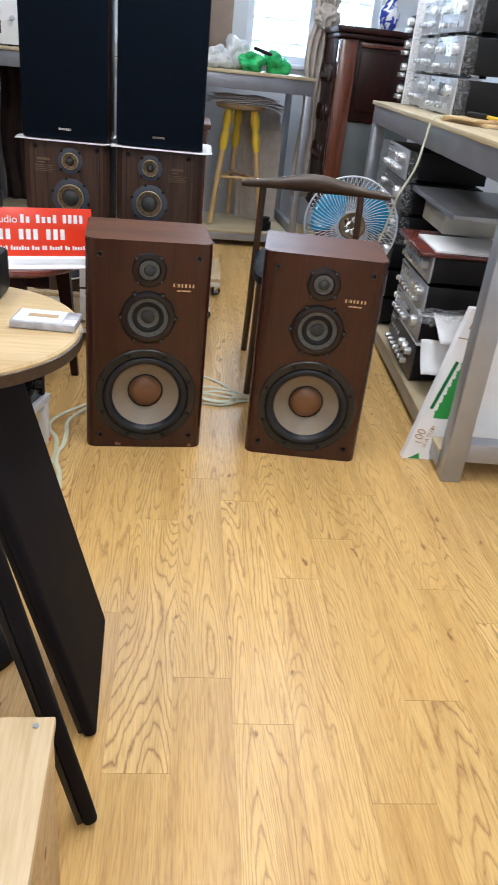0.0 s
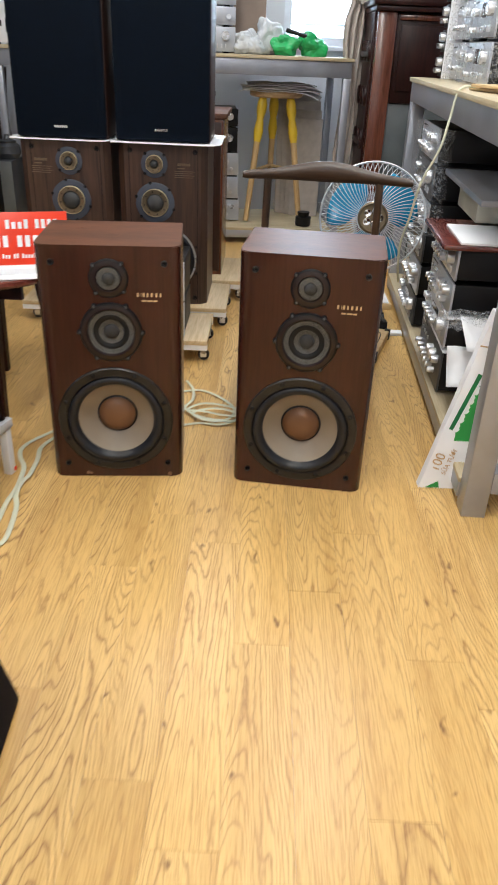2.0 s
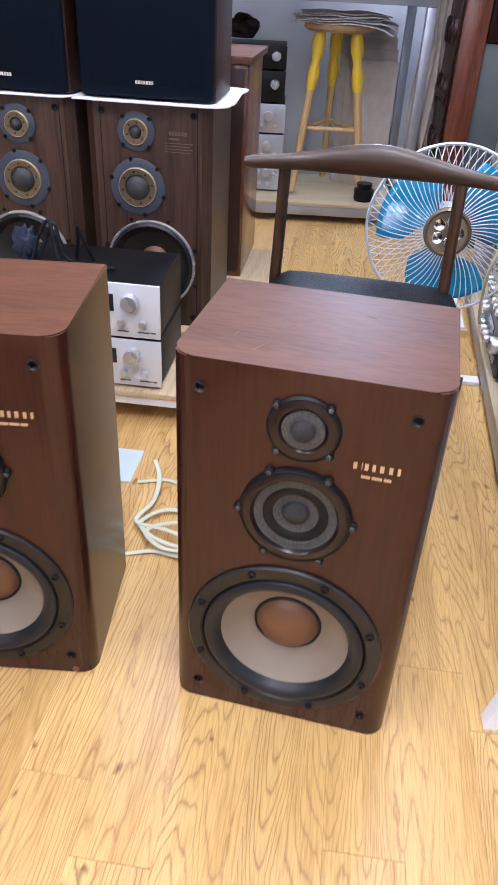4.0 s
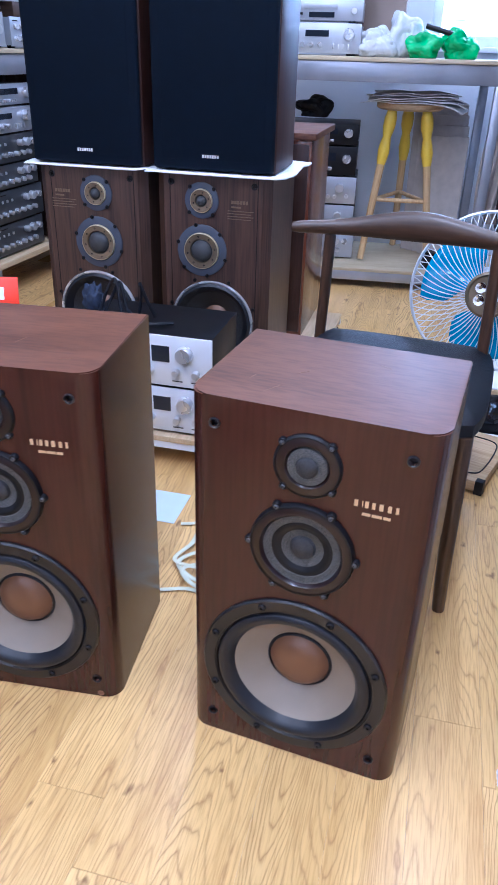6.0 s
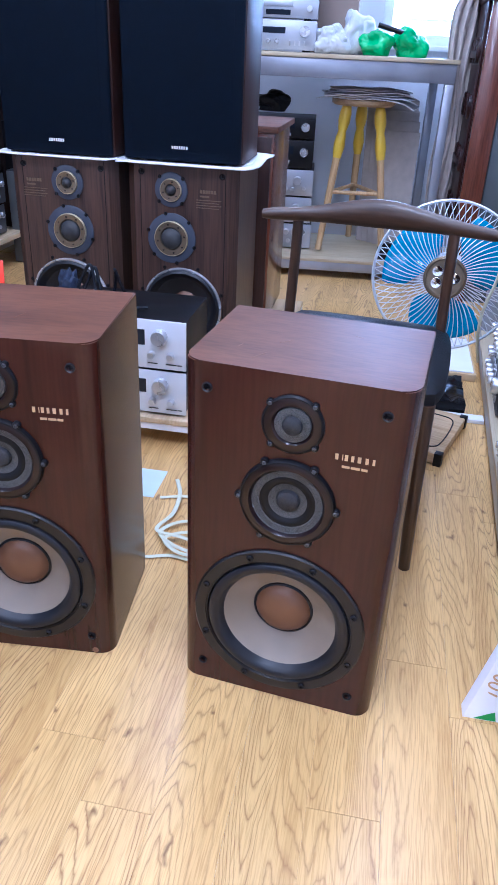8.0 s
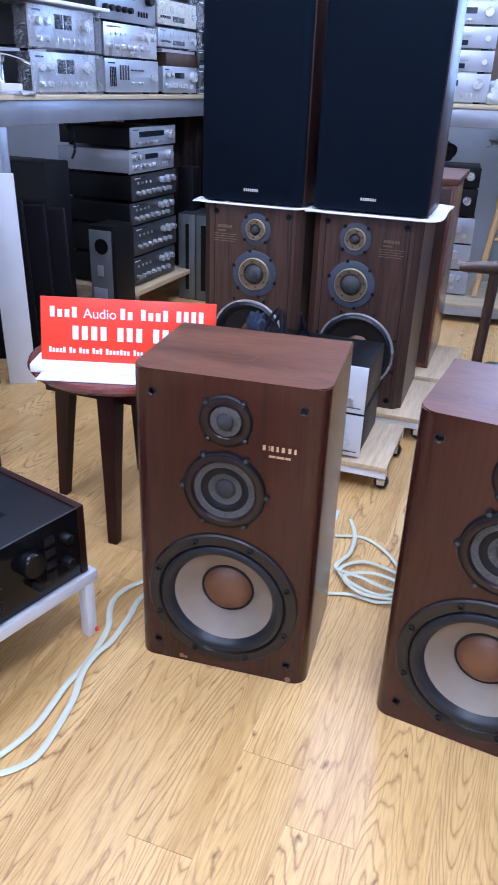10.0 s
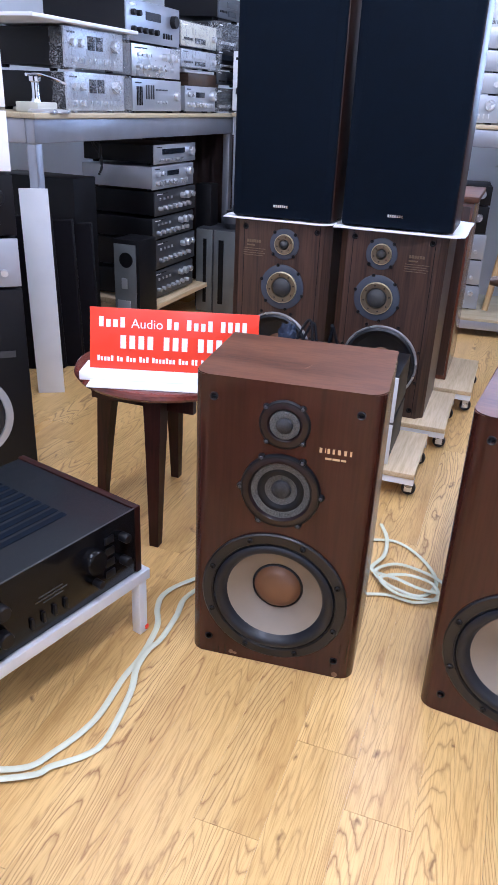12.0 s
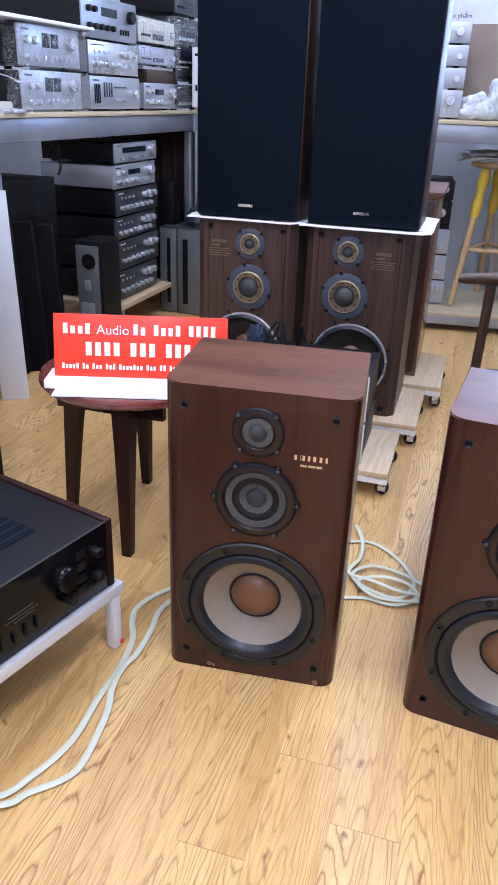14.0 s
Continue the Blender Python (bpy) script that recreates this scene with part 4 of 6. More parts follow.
for k, (gx, gy, gh) in enumerate(((-1.80, 3.46, 0.66), (-1.75, 3.53, 0.64), (-1.72, 3.62, 0.62))):
    g = thing("speaker_grille", pose(gx + 0.02, gy, 0, -5 + k, -3 + 0.6 * k, 24), "dark cloth loudspeaker grille leaning upright on the floor", "speaker grille", "leaning grilles")
    part("cloth_panel", fresh(-0.15, 0, 0, 0.10, 0.02, gh, bev=0.006), DARKCLOTH, g)
    part("frame_edge", fresh(-0.155, 0.020, 0.004, 0.105, 0.027, gh + 0.003, bev=0.002), BLACK, g)
slab("white_board", -0.105, 0, 0, 0.0, 0.014, 0.805, BOARDWHITE, "plain white board leaning beside black loudspeakers", "board", 0.001, pose(-1.530, 3.270, 0.0, -1, -0.8, 31))
slab("black_loudspeaker", -2.02, 2.96, 0, -1.650, 3.20, 0.66, BLACK, "black loudspeaker standing behind an equipment stack", "loudspeaker", 0.004)

# ---- equipment tower ----
BASE = Matrix()
# the first cloth is added, to darken the wall behind the back table
drape("dark_drape", -1.38, -0.82, 0.11, 0.95, 5.52, 7, "added dark brown cloth covering the pale wall behind the back table", "cloth", BROWNCLOTH)
drape("dark_drape", -2.3, -1.40, 0.02, 0.95, 5.19, 11, "dark brown cloth hanging under the corner of the tables", "cloth", BROWNCLOTH)
TM = (-1.332, 2.615)
tw_ = thing("woofer_loudspeaker", pose(TM[0], TM[1], 0, 0, 0, 40), "black loudspeaker with grey-rimmed woofer under stacked units", "loudspeaker")
part("cabinet", fresh(-0.20, 0, 0, 0.185, 0.32, 0.605, bev=0.003), BLACK, tw_)
wo = part("woofer", lathe([(0.145, 0), (0.145, 0.008), (0.125, 0.010), (0.12, 0.004), (0, 0.003)], 48, at=(-0.02, 0, 0.22)), SILVER, tw_, "grey woofer rim")
part("surround", lathe([(0.122, 0.004), (0.115, 0.014), (0.10, 0.010), (0.095, 0.004)], 48, at=(-0.02, 0, 0.22)), RUBBER, wo)
part("cone", lathe([(0.098, 0.006), (0.05, 0.004), (0.04, 0.012), (0, 0.018)], 40, at=(-0.02, 0, 0.22)), DKGREY, wo)
part("label_plate", fresh(0.05, -0.002, 0.40, 0.15, 0.001, 0.42), DKGREY, tw_)
zz = 0.606
for h, st, face, body, kb in ((0.145, 3, SILVER, BLACK, SATIN), (0.17, 0, BLACK, BLACK, BLACK), (0.16, 6, WHITE, BLACK, BLACK), (0.195, 2, WHITE, BLACK, SATIN), (0.16, 2, WHITE, BLACK, SATIN)):
    amp("tower_unit", pose(TM[0], TM[1], zz, 0, 0, 40), 0.37, h, 0.32, face, body, {3: "silver unit with a large knob on a loudspeaker", 0: "black amplifier with black knobs in a tower", 6: "white equalizer with black sliders in a tower", 2: "white-fronted unit at the top of a tower"}[st], st, "equipment tower", False, kb)
    zz += h + 0.001

# ---- black amplifier on its metal stand ----
st_ = thing("metal_stand", pose(-0.576, 1.950, 0, 0, 0, 74.5), "low raw aluminium stand carrying a black amplifier", "stand")
for x in (-0.33, 0.205):
    for y in (-0.01, 0.35):
        part("leg", fresh(x, y, 0, x + 0.025, y + 0.025, 0.143, bev=0.002), BRIGHT, st_)
part("front_rail", fresh(-0.34, -0.012, 0.1435, 0.24, 0.016, 0.170, bev=0.002), BRIGHT, st_)
part("back_rail", fresh(-0.34, 0.352, 0.1435, 0.24, 0.38, 0.170, bev=0.002), BRIGHT, st_)
for x in (-0.34, 0.212):
    part("side_rail", fresh(x, 0.0165, 0.1435, x + 0.028, 0.3515, 0.170, bev=0.002), BRIGHT, st_)
part("tape", fresh(0.222, -0.0125, 0.006, 0.232, 0.0155, 0.018, bev=0.002), RED, st_, "red tape round the foot")
ba = thing("integrated_amplifier", pose(-0.576, 1.950, 0.1705, 0, 0, 74.5), "black integrated amplifier with vented top on a metal stand", "amplifier")
part("case", fresh(-0.205, 0.004, 0.010, 0.205, 0.375, 0.165, bev=0.003), BLACKMETAL, ba)
part("faceplate", fresh(-0.215, -0.002, 0.004, 0.215, 0.0035, 0.166, bev=0.001), GLOSSBLACK, ba)
part("side_cheek", fresh(0.2055, -0.004, 0.002, 0.222, 0.378, 0.168, bev=0.002), MAHOG, ba, "dark wooden side cheek")
part("side_cheek", fresh(-0.222, -0.004, 0.002, -0.2055, 0.378, 0.168, bev=0.002), MAHOG, ba, "dark wooden side cheek")
part("trim", fresh(-0.205, -0.003, 0.1662, 0.205, 0.001, 0.1672), DKGREY, ba)
for k in range(9):
    part("vent_slot", fresh(-0.14, 0.09 + k * 0.026, 0.1645, 0.10, 0.106 + k * 0.026, 0.1662), GRILLE, ba)
part("volume_knob", lathe([(0.027, 0), (0.027, 0.018), (0.024, 0.024), (0, 0.024)], 36, at=(0.075, -0.002, 0.105)), GLOSSBLACK, ba)
for x, z, r in ((0.165, 0.118, 0.011), (0.165, 0.060, 0.011), (0.085, 0.045, 0.009), (-0.15, 0.115, 0.016), (-0.15, 0.055, 0.016), (-0.19, 0.085, 0.010)):
    part("knob", lathe([(r, 0), (r, 0.018), (r * 0.85, 0.021), (0, 0.021)], 20, at=(x, -0.002, z)), BLACK, ba)
for k in range(4):
    part("switch", fresh(-0.085 + k * 0.028, -0.008, 0.03, -0.078 + k * 0.028, -0.001, 0.055, bev=0.001), BLACK, ba)
for k in range(4):
    part("button", fresh(0.115, -0.006, 0.035 + k * 0.028, 0.14, -0.001, 0.052 + k * 0.028, bev=0.001), BLACK, ba)
for x0, x1, z in ((-0.06, 0.0, 0.088), (-0.07, 0.01, 0.080), (-0.05, 0.0, 0.072)):
    part("mark", fresh(x0, -0.0028, z, x1, -0.0015, z + 0.003), DKGREY, ba)

# ---- round mahogany stool-table with red sign ----
rt = thing("side_table", pose(-0.710, 2.700, 0), "round dark mahogany side table with four splayed legs", "side table")
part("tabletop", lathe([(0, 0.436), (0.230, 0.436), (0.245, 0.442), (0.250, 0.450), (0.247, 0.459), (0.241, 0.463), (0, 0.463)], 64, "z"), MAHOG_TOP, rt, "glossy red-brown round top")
for a in (-73, 107, 187, 7):
    c, s = math.cos(radians(a)), math.sin(radians(a))
    bm = bmesh.new()
    for z, r, k in ((0, 0.207, 0.013), (0.20, 0.190, 0.018), (0.36, 0.175, 0.023), (0.4355, 0.168, 0.026)):
        for sx, sy in ((-1, -1), (1, -1), (1, 1), (-1, 1)):
            bm.verts.new((c * r + sx * k, s * r + sy * k, z))
    bm.verts.ensure_lookup_table()
    for j in range(3):
        for q in range(4):
            bm.faces.new([bm.verts[i] for i in (j * 4 + q, j * 4 + (q + 1) % 4, j * 4 + 4 + (q + 1) % 4, j * 4 + 4 + q)])
    bm.faces.new([bm.verts[i] for i in (3, 2, 1, 0)])
    bm.faces.new([bm.verts[i] for i in (12, 13, 14, 15)])
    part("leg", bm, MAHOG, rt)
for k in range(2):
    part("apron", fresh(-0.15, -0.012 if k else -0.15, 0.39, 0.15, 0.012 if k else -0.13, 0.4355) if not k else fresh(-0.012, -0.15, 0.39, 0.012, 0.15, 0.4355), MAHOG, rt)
SM = pose(-0.842, 2.520, 0.464, 0, 0, 17)
sb = thing("sign_board", SM, "red acrylic shop sign with white lettering on white base", "sign")
part("base", fresh(-0.02, -0.035, 0, 0.43, 0.06, 0.022, bev=0.002), WHITE, sb)
part("base", fresh(0.01, -0.085, 0.0, 0.40, -0.036, 0.003), WHITE, sb)
TILT = pose(0, 0.0, 0.0225, -12)
pan = part("panel", fresh(0, 0, 0, 0.436, 0.004, 0.157, bev=0.0006), RED, sb, "bright red panel")
pan.matrix_basis = TILT


def lettering(words, parent, m, size, material, name="lettering"):
    cu = bpy.data.curves.new(name, "FONT")
    cu.body, cu.size, cu.extrude, cu.align_x = words, size, 0.0004, "LEFT"
    tmp = new(name, cu)
    me = bpy.data.meshes.new_from_object(tmp.evaluated_get(bpy.context.evaluated_depsgraph_get()))
    bpy.data.objects.remove(tmp)
    me.materials.clear()
    me.materials.append(material)
    ob = new(name, me)
    ob.parent = parent
    ob.matrix_basis = m
    return ob


# plain bars, one a character, stand for names, numbers and address; the word for the trade is lettered
lettering("Audio", sb, TILT @ pose(0.107, -0.0008, 0.108, 90), 0.034, WHITE)


def bar_row(x0, x1, words, z, h, thick):
    """A row of narrow upright bars from x0 to x1, with gaps between words; tall ones stand for capitals."""
    total = sum(len(w) for w in words) + 0.8 * (len(words) - 1)
    step, x = (x1 - x0) / total, x0
    for w in words:
        for ch in w:
            top = h if ch == "1" else h * 0.74
            b_ = part("bar", fresh(x, -0.0012, z, x + step * thick, 0.0005, z + top), WHITE, sb)
            b_.matrix_basis = TILT
            x += step
        x += 0.8 * step


bar_row(0.024, 0.098, ("1001",), 0.108, 0.026, 0.62)
bar_row(0.200, 0.412, ("10", "1001", "1111"), 0.108, 0.027, 0.62)
bar_row(0.080, 0.352, ("1111", "111", "111"), 0.054, 0.034, 0.62)
bar_row(0.020, 0.412, ("10001", "10", "100", "101", "1000100", "100", "11", "10001", "10", "10001"), 0.020, 0.014, 0.66)


# ---- horn chair ----
def chair():
    th = thing("dining_chair", pose(0.394, 3.038, 0, 0, 0, -5), "dark wooden chair with curved top rail and black leather seat", "chair")
    # top rail: swells in the middle, thin at the ends, bowed in plan
    bm = bmesh.new()
    rings = []
    n = 28
    for i in range(n + 1):
        u = -1 + 2 * i / n
        x = u * 0.292
        bell = math.exp(-(u / 0.52) ** 2)
        y = -0.055 * u * u + 0.02
        zc = 0.720 + 0.016 * bell
        hz = 0.014 + 0.021 * bell
        hy = 0.013 + 0.006 * bell
        if i in (0, n):
            hz *= 0.75
            hy *= 0.75
        rings.append([bm.verts.new((x, y + hy * math.cos(a), zc + hz * math.sin(a))) for a in [2 * math.pi * k / 14 for k in range(14)]])
    for a, b in zip(rings, rings[1:]):
        for k in range(14):
            bm.faces.new((a[k], a[(k + 1) % 14], b[(k + 1) % 14], b[k]))
    bm.faces.new(rings[0][::-1])
    bm.faces.new(rings[-1])
    part("top_rail", bm, CHAIRWOOD, th, "curved glossy dark top rail")
    for s in (-1, 1):
        q = 0.207 if s < 0 else 0.182
        part("back_leg", tube(bmesh.new(), [(s * q, 0.004, 0.715), (s * (q + 0.003), 0.0, 0.56), (s * (q + 0.006), -0.008, 0.42), (s * (q + 0.01), 0.02, 0.2), (s * (q + 0.015), 0.06, 0.0)], 0.0138, 14, 6, 1, None), CHAIRLEG, th)
        part("front_leg", tube(bmesh.new(), [(s * 0.182, -0.395, 0.4305), (s * 0.189, -0.400, 0.2), (s * 0.197, -0.408, 0.0)], 0.019, 14, 6, 1, (1.1, 0.72)), CHAIRLEG, th)
        part("side_rail", fresh(s * 0.190 - 0.011, -0.385, 0.388, s * 0.190 + 0.011, -0.01, 0.430, bev=0.004), CHAIRLEG, th)
    part("front_rail", fresh(-0.19, -0.407, 0.388, 0.19, -0.385, 0.430, bev=0.004), CHAIRWOOD, th)
    part("back_rail", fresh(-0.19, -0.018, 0.388, 0.19, 0.002, 0.430, bev=0.004), CHAIRWOOD, th)
    bm = bmesh.new()
    nx, ny = 16, 14
    top = [[None] * (ny + 1) for _ in range(nx + 1)]
    for i in range(nx + 1):
        for j in range(ny + 1):
            u, v = -1 + 2 * i / nx, -1 + 2 * j / ny
            e = max(abs(u), abs(v))
            k = 1 - 0.10 * (abs(u) * abs(v)) ** 3
            z = 0.480 - 0.022 * e ** 6
            top[i][j] = bm.verts.new((u * 0.219 * k + 0.002, -0.190 + v * 0.235 * k, z))
    for i in range(nx):
        for j in range(ny):
            bm.faces.new((top[i][j], top[i + 1][j], top[i + 1][j + 1], top[i][j + 1]))
    edge = [e for e in bm.edges if e.is_boundary]
    ext = bmesh.ops.extrude_edge_only(bm, edges=edge)
    vs = [g for g in ext["geom"] if isinstance(g, bmesh.types.BMVert)]
    for v in vs:
        v.co.z = 0.4315
    bmesh.ops.holes_fill(bm, edges=[e for e in bm.edges if e.is_boundary], sides=200)
    part("seat", bm, LEATHER, th, "black leather seat pad")
    return th


chair()


# ---- table fan ----
def fan(m):
    th = thing("table_fan", m, "table fan with blue blades and white wire guard", "fan")
    R = 0.195
    guard = part("guard", lathe([(R, -0.006), (R + 0.004, 0), (R, 0.006), (R - 0.004, 0), (R, -0.006)], 64), CREAMW, th, "white wire guard")
    for face in (1, -1):
        for k in range(64):
            a = 2 * math.pi * k / 64
            tw = 0.30 if face > 0 else -0.2
            pts = []
            for u in (0.0, 0.35, 0.7, 1.0):
                r = 0.050 + (R - 0.050) * u
                aa = a + tw * (1 - u)
                pts.append((r * math.cos(aa), -face * (0.055 * (1 - u ** 2.2)) , r * math.sin(aa)))
            bm = tube(bmesh.new(), pts, 0.0013, 5, 3)
            part("wire", bm, CREAMW, guard)
    part("emblem", lathe([(0.054, 0.046), (0.056, 0.058), (0.050, 0.064), (0.046, 0.058), (0, 0.056)], 40), BRASS, th, "round metal emblem")
    for k in range(5):
        bm = lathe([(0.0165, 0.0555), (0.013, 0.0585), (0.006, 0.0575), (0, 0.0565)], 14)
        o = part("emblem_petal", bm, CHROME, th)
        o.matrix_basis = Matrix.Translation((0.026 * math.cos(k * 1.2566), 0, 0.026 * math.sin(k * 1.2566)))
    for k in range(3):
        bm = bmesh.new()
        grid = []
        for i in range(9):
            u = i / 8
            r = 0.035 + 0.135 * u
            row = []
            for j in range(9):
                v = -1 + 2 * j / 8
                width = 0.82 * (math.sin(min(1, u * 1.25 + 0.12) * math.pi * 0.62)) * (1 - 0.25 * u ** 5)
                a = k * 2.0944 + 0.4 + v * width + 0.25 * u
                row.append(bm.verts.new((r * math.cos(a), 0.012 - v * 0.022, r * math.sin(a))))
            grid.append(row)
        for i in range(8):
            for j in range(8):
                bm.faces.new((grid[i][j], grid[i + 1][j], grid[i + 1][j + 1], grid[i][j + 1]))
        o = part("blade", bm, BLUE, th, "clear blue fan blade")
        o.modifiers.new("thick", "SOLIDIFY").thickness = 0.002
    part("hub", lathe([(0.040, -0.02), (0.040, 0.02), (0.03, 0.03), (0, 0.03)], 28), BLUE, th)
    part("motor", lathe([(0.05, -0.05), (0.06, -0.06), (0.058, -0.13), (0.04, -0.155), (0, -0.16)], 28), CREAMW, th)
    return th


BASE = pose(0.072, 0.01, 0)
FANM = pose(0.512, 3.165, 0.565, -10, 0, -6)
fan_ob = fan(FANM)
inv = FANM.inverted()
pole = part("neck", tube(bmesh.new(), [(0.51, 3.29, 0.50), (0.49, 3.33, 0.38), (0.42, 3.42, 0.20), (0.37, 3.45, 0.045)], 0.020, 14, 5), CREAMW, fan_ob)
pole.matrix_basis = inv
base_ = part("base", lathe([(0.0, 0.0), (0.105, 0.0), (0.112, 0.014), (0.10, 0.032), (0.05, 0.048), (0, 0.05)], 40, "z", (0.37, 3.45, 0.0)), GREENP, fan_ob, "dark green round base")
base_.matrix_basis = inv
tray = thing("wooden_tray", pose(0.432, 3.174, 0, 0, 0, -18), "flat pale wooden tray with black corners on the floor", "tray")
part("board", fresh(0.0, 0, 0.006, 0.16, 0.31, 0.040, bev=0.003), PINE, tray)
for x in (-0.004, 0.140):
    for y in (-0.004, 0.290):
        part("corner_guard", fresh(x, y, 0, x + 0.024, y + 0.024, 0.043, bev=0.002), BLACK, tray)
part("inner_line", tube(bmesh.new(), [(0.05, 0.03, 0.041), (0.12, 0.04, 0.041), (0.138, 0.08, 0.041), (0.138, 0.20, 0.041), (0.12, 0.26, 0.041), (0.05, 0.27, 0.041)], 0.0022, 6), BLACK, tray)
slab("cardboard_sheet", 0.40, 3.82, 0.0, 0.745, 4.26, 0.03, CARDP, "pale cardboard sheet lying on the floor behind a chair", "cardboard", 0.003, pose(0, 0, 0))
slab("paper_sheet", 0.42, 3.83, 0.0305, 0.735, 4.20, 0.036, WHITE, "loose white paper lying on cardboard", "paper", 0.001)
bm = fresh(0.50, 3.52, 0.0, 0.755, 3.79, 0.05)
bmesh.ops.subdivide_edges(bm, edges=bm.edges[:], cuts=9, use_grid_fill=True)
for v in bm.verts:
    k = noise.noise(v.co * 24) + 0.5 * noise.noise(v.co * 60)
    v.co.z = max(0.0, v.co.z * (0.75 + 0.5 * k))
tagged(part("dark_bag", bm, GLOSSBLACK), "crumpled dark plastic bag on the floor", "plastic bag")
slab("white_strip", 0.56, 3.455, 0.0, 0.745, 3.50, 0.014, WHITE, "white card strip lying beside a dark bag", "card strip", 0.002)


# ---- cords ----
BASE = pose(-0.025, 0.04, 0)
F = 0.0045
cord("floor_cable", (
    [(-0.90, 1.56, F), (-0.70, 1.625, F), (-0.524, 1.683, F), (-0.479, 1.746, F), (-0.450, 1.842, F), (-0.454, 1.96, F), (-0.450, 2.032, F), (-0.456, 2.105, F), (-0.466, 2.154, F), (-0.492, 2.205, F), (-0.502, 2.259, F), (-0.475, 2.325, F), (-0.40, 2.42, F), (-0.34, 2.48, F)],
    [(-0.90, 1.51, F), (-0.70, 1.575, F), (-0.500, 1.672, F + 0.003), (-0.467, 1.712, F), (-0.421, 1.759, F), (-0.405, 1.806, F), (-0.419, 1.929, F), (-0.440, 1.998, F + 0.003), (-0.443, 2.06, F + 0.003), (-0.435, 2.107, F), (-0.437, 2.195, F), (-0.445, 2.275, F), (-0.40, 2.38, F), (-0.34, 2.46, F)]),
    0.0072, CORDM, "pale flat loudspeaker cable trailing across the floor", 0.32)
BASE = pose(0, 0.06, 0)
cord("coiled_cord", (
    [(-0.10, 2.70, F), (-0.02, 2.72, F), (0.06, 2.66, F), (0.11, 2.56, F + 0.004), (0.08, 2.48, F + 0.006), (0.0, 2.49, F + 0.008), (-0.05, 2.54, F + 0.008), (0.0, 2.60, F + 0.006), (0.09, 2.58, F + 0.008), (0.18, 2.54, F), (0.30, 2.56, F)],
    [(-0.06, 2.44, F), (0.0, 2.46, F), (0.07, 2.45, F + 0.004), (0.12, 2.49, F + 0.006), (0.10, 2.54, F + 0.010), (0.03, 2.55, F + 0.012), (-0.03, 2.51, F + 0.012), (0.02, 2.46, F + 0.012), (0.10, 2.47, F + 0.008), (0.18, 2.51, F), (0.30, 2.52, F)],
    [(-0.08, 2.80, F), (-0.05, 2.72, F + 0.006), (-0.04, 2.62, F + 0.012), (-0.06, 2.54, F + 0.012), (0.01, 2.52, F + 0.014), (0.09, 2.50, F + 0.012), (0.20, 2.53, F), (0.32, 2.54, F)]),
    0.0058, CORDM, "pale loudspeaker cable coiled loosely on the floor", 0.4)
slab("paper_sheet", -0.27, 2.70, 0.0, -0.12, 2.84, 0.0015, PALEBLUE, "pale blue paper sheet lying on the floor", "paper", 0, None)
BASE = pose(0.05, 0.03, 0.0105)
cord("black_leads", (
    [(-0.52, 3.10, 0.390), (-0.50, 3.12, 0.46), (-0.47, 3.12, 0.50), (-0.455, 3.11, 0.43), (-0.44, 3.10, 0.389)],
    [(-0.51, 3.11, 0.390), (-0.485, 3.13, 0.45), (-0.46, 3.13, 0.49), (-0.44, 3.12, 0.42), (-0.41, 3.12, 0.389)],
    [(-0.56, 3.09, 0.390), (-0.50, 3.08, 0.394), (-0.44, 3.10, 0.396), (-0.36, 3.09, 0.391), (-0.30, 3.12, 0.390)],
    [(-0.42, 3.16, 0.390), (-0.405, 3.15, 0.46), (-0.40, 3.13, 0.49), (-0.385, 3.14, 0.44), (-0.37, 3.16, 0.389)]),
    0.005, RUBBER, "black leads bunched on a silver amplifier")
sock = bmesh.new()
bmesh.ops.create_icosphere(sock, subdivisions=4, radius=1)
for v in sock.verts:
    k = noise.noise(v.co * 3.1)
    v.co = Vector((v.co.x * 0.030 * (1 + 0.4 * k), v.co.y * 0.03, 0.045 + v.co.z * 0.045 * (1 + 0.5 * k)))
so = part("cloth_pouch", sock, DENIM)
so.matrix_world = BASE @ pose(-0.545, 3.13, 0.385)
tagged(so, "small crumpled dark blue cloth pouch on an amplifier", "pouch")

# ---- back table: decks, bags, stool ----
BASE = BACK @ pose(0.02, 0.03, 0.023)
zz = 1.0455
for h, st in ((0.135, 0), (0.10, 5), (0.10, 5), (0.10, 2)):
    amp("deck_unit", pose(-0.395, 5.12, zz), 0.40, h, 0.36, SILVER, STEEL, "silver deck in a stack on the back table", st, "decks on the back table")
    zz += h + 0.001
amp("deck_unit", pose(-0.86, 5.12, 1.0455), 0.40, 0.13, 0.36, SILVER, STEEL, "silver deck beside a stack on the back table", 2, "decks on the back table")
amp("deck_unit", pose(-1.47, 5.12, 1.0455), 0.30, 0.30, 0.36, WHITE, STEEL, "tall pale unit at the corner of the back table", 5, "decks on the back table")
zz = 0.0775
for h, st, face in ((0.135, 4, SILVER), (0.14, 3, SILVER), (0.14, 3, SILVER), (0.145, 2, BLACK), (0.105, 2, BLACK)):
    amp("stored_unit", pose(-0.375 + 0.01 * st, 5.13, zz), 0.38, h, 0.34, face, BLACK, "silver amplifier stored under the back table" if face is SILVER else "black tape deck stored under the back table", st, "units under the back table")
    zz += h + 0.001


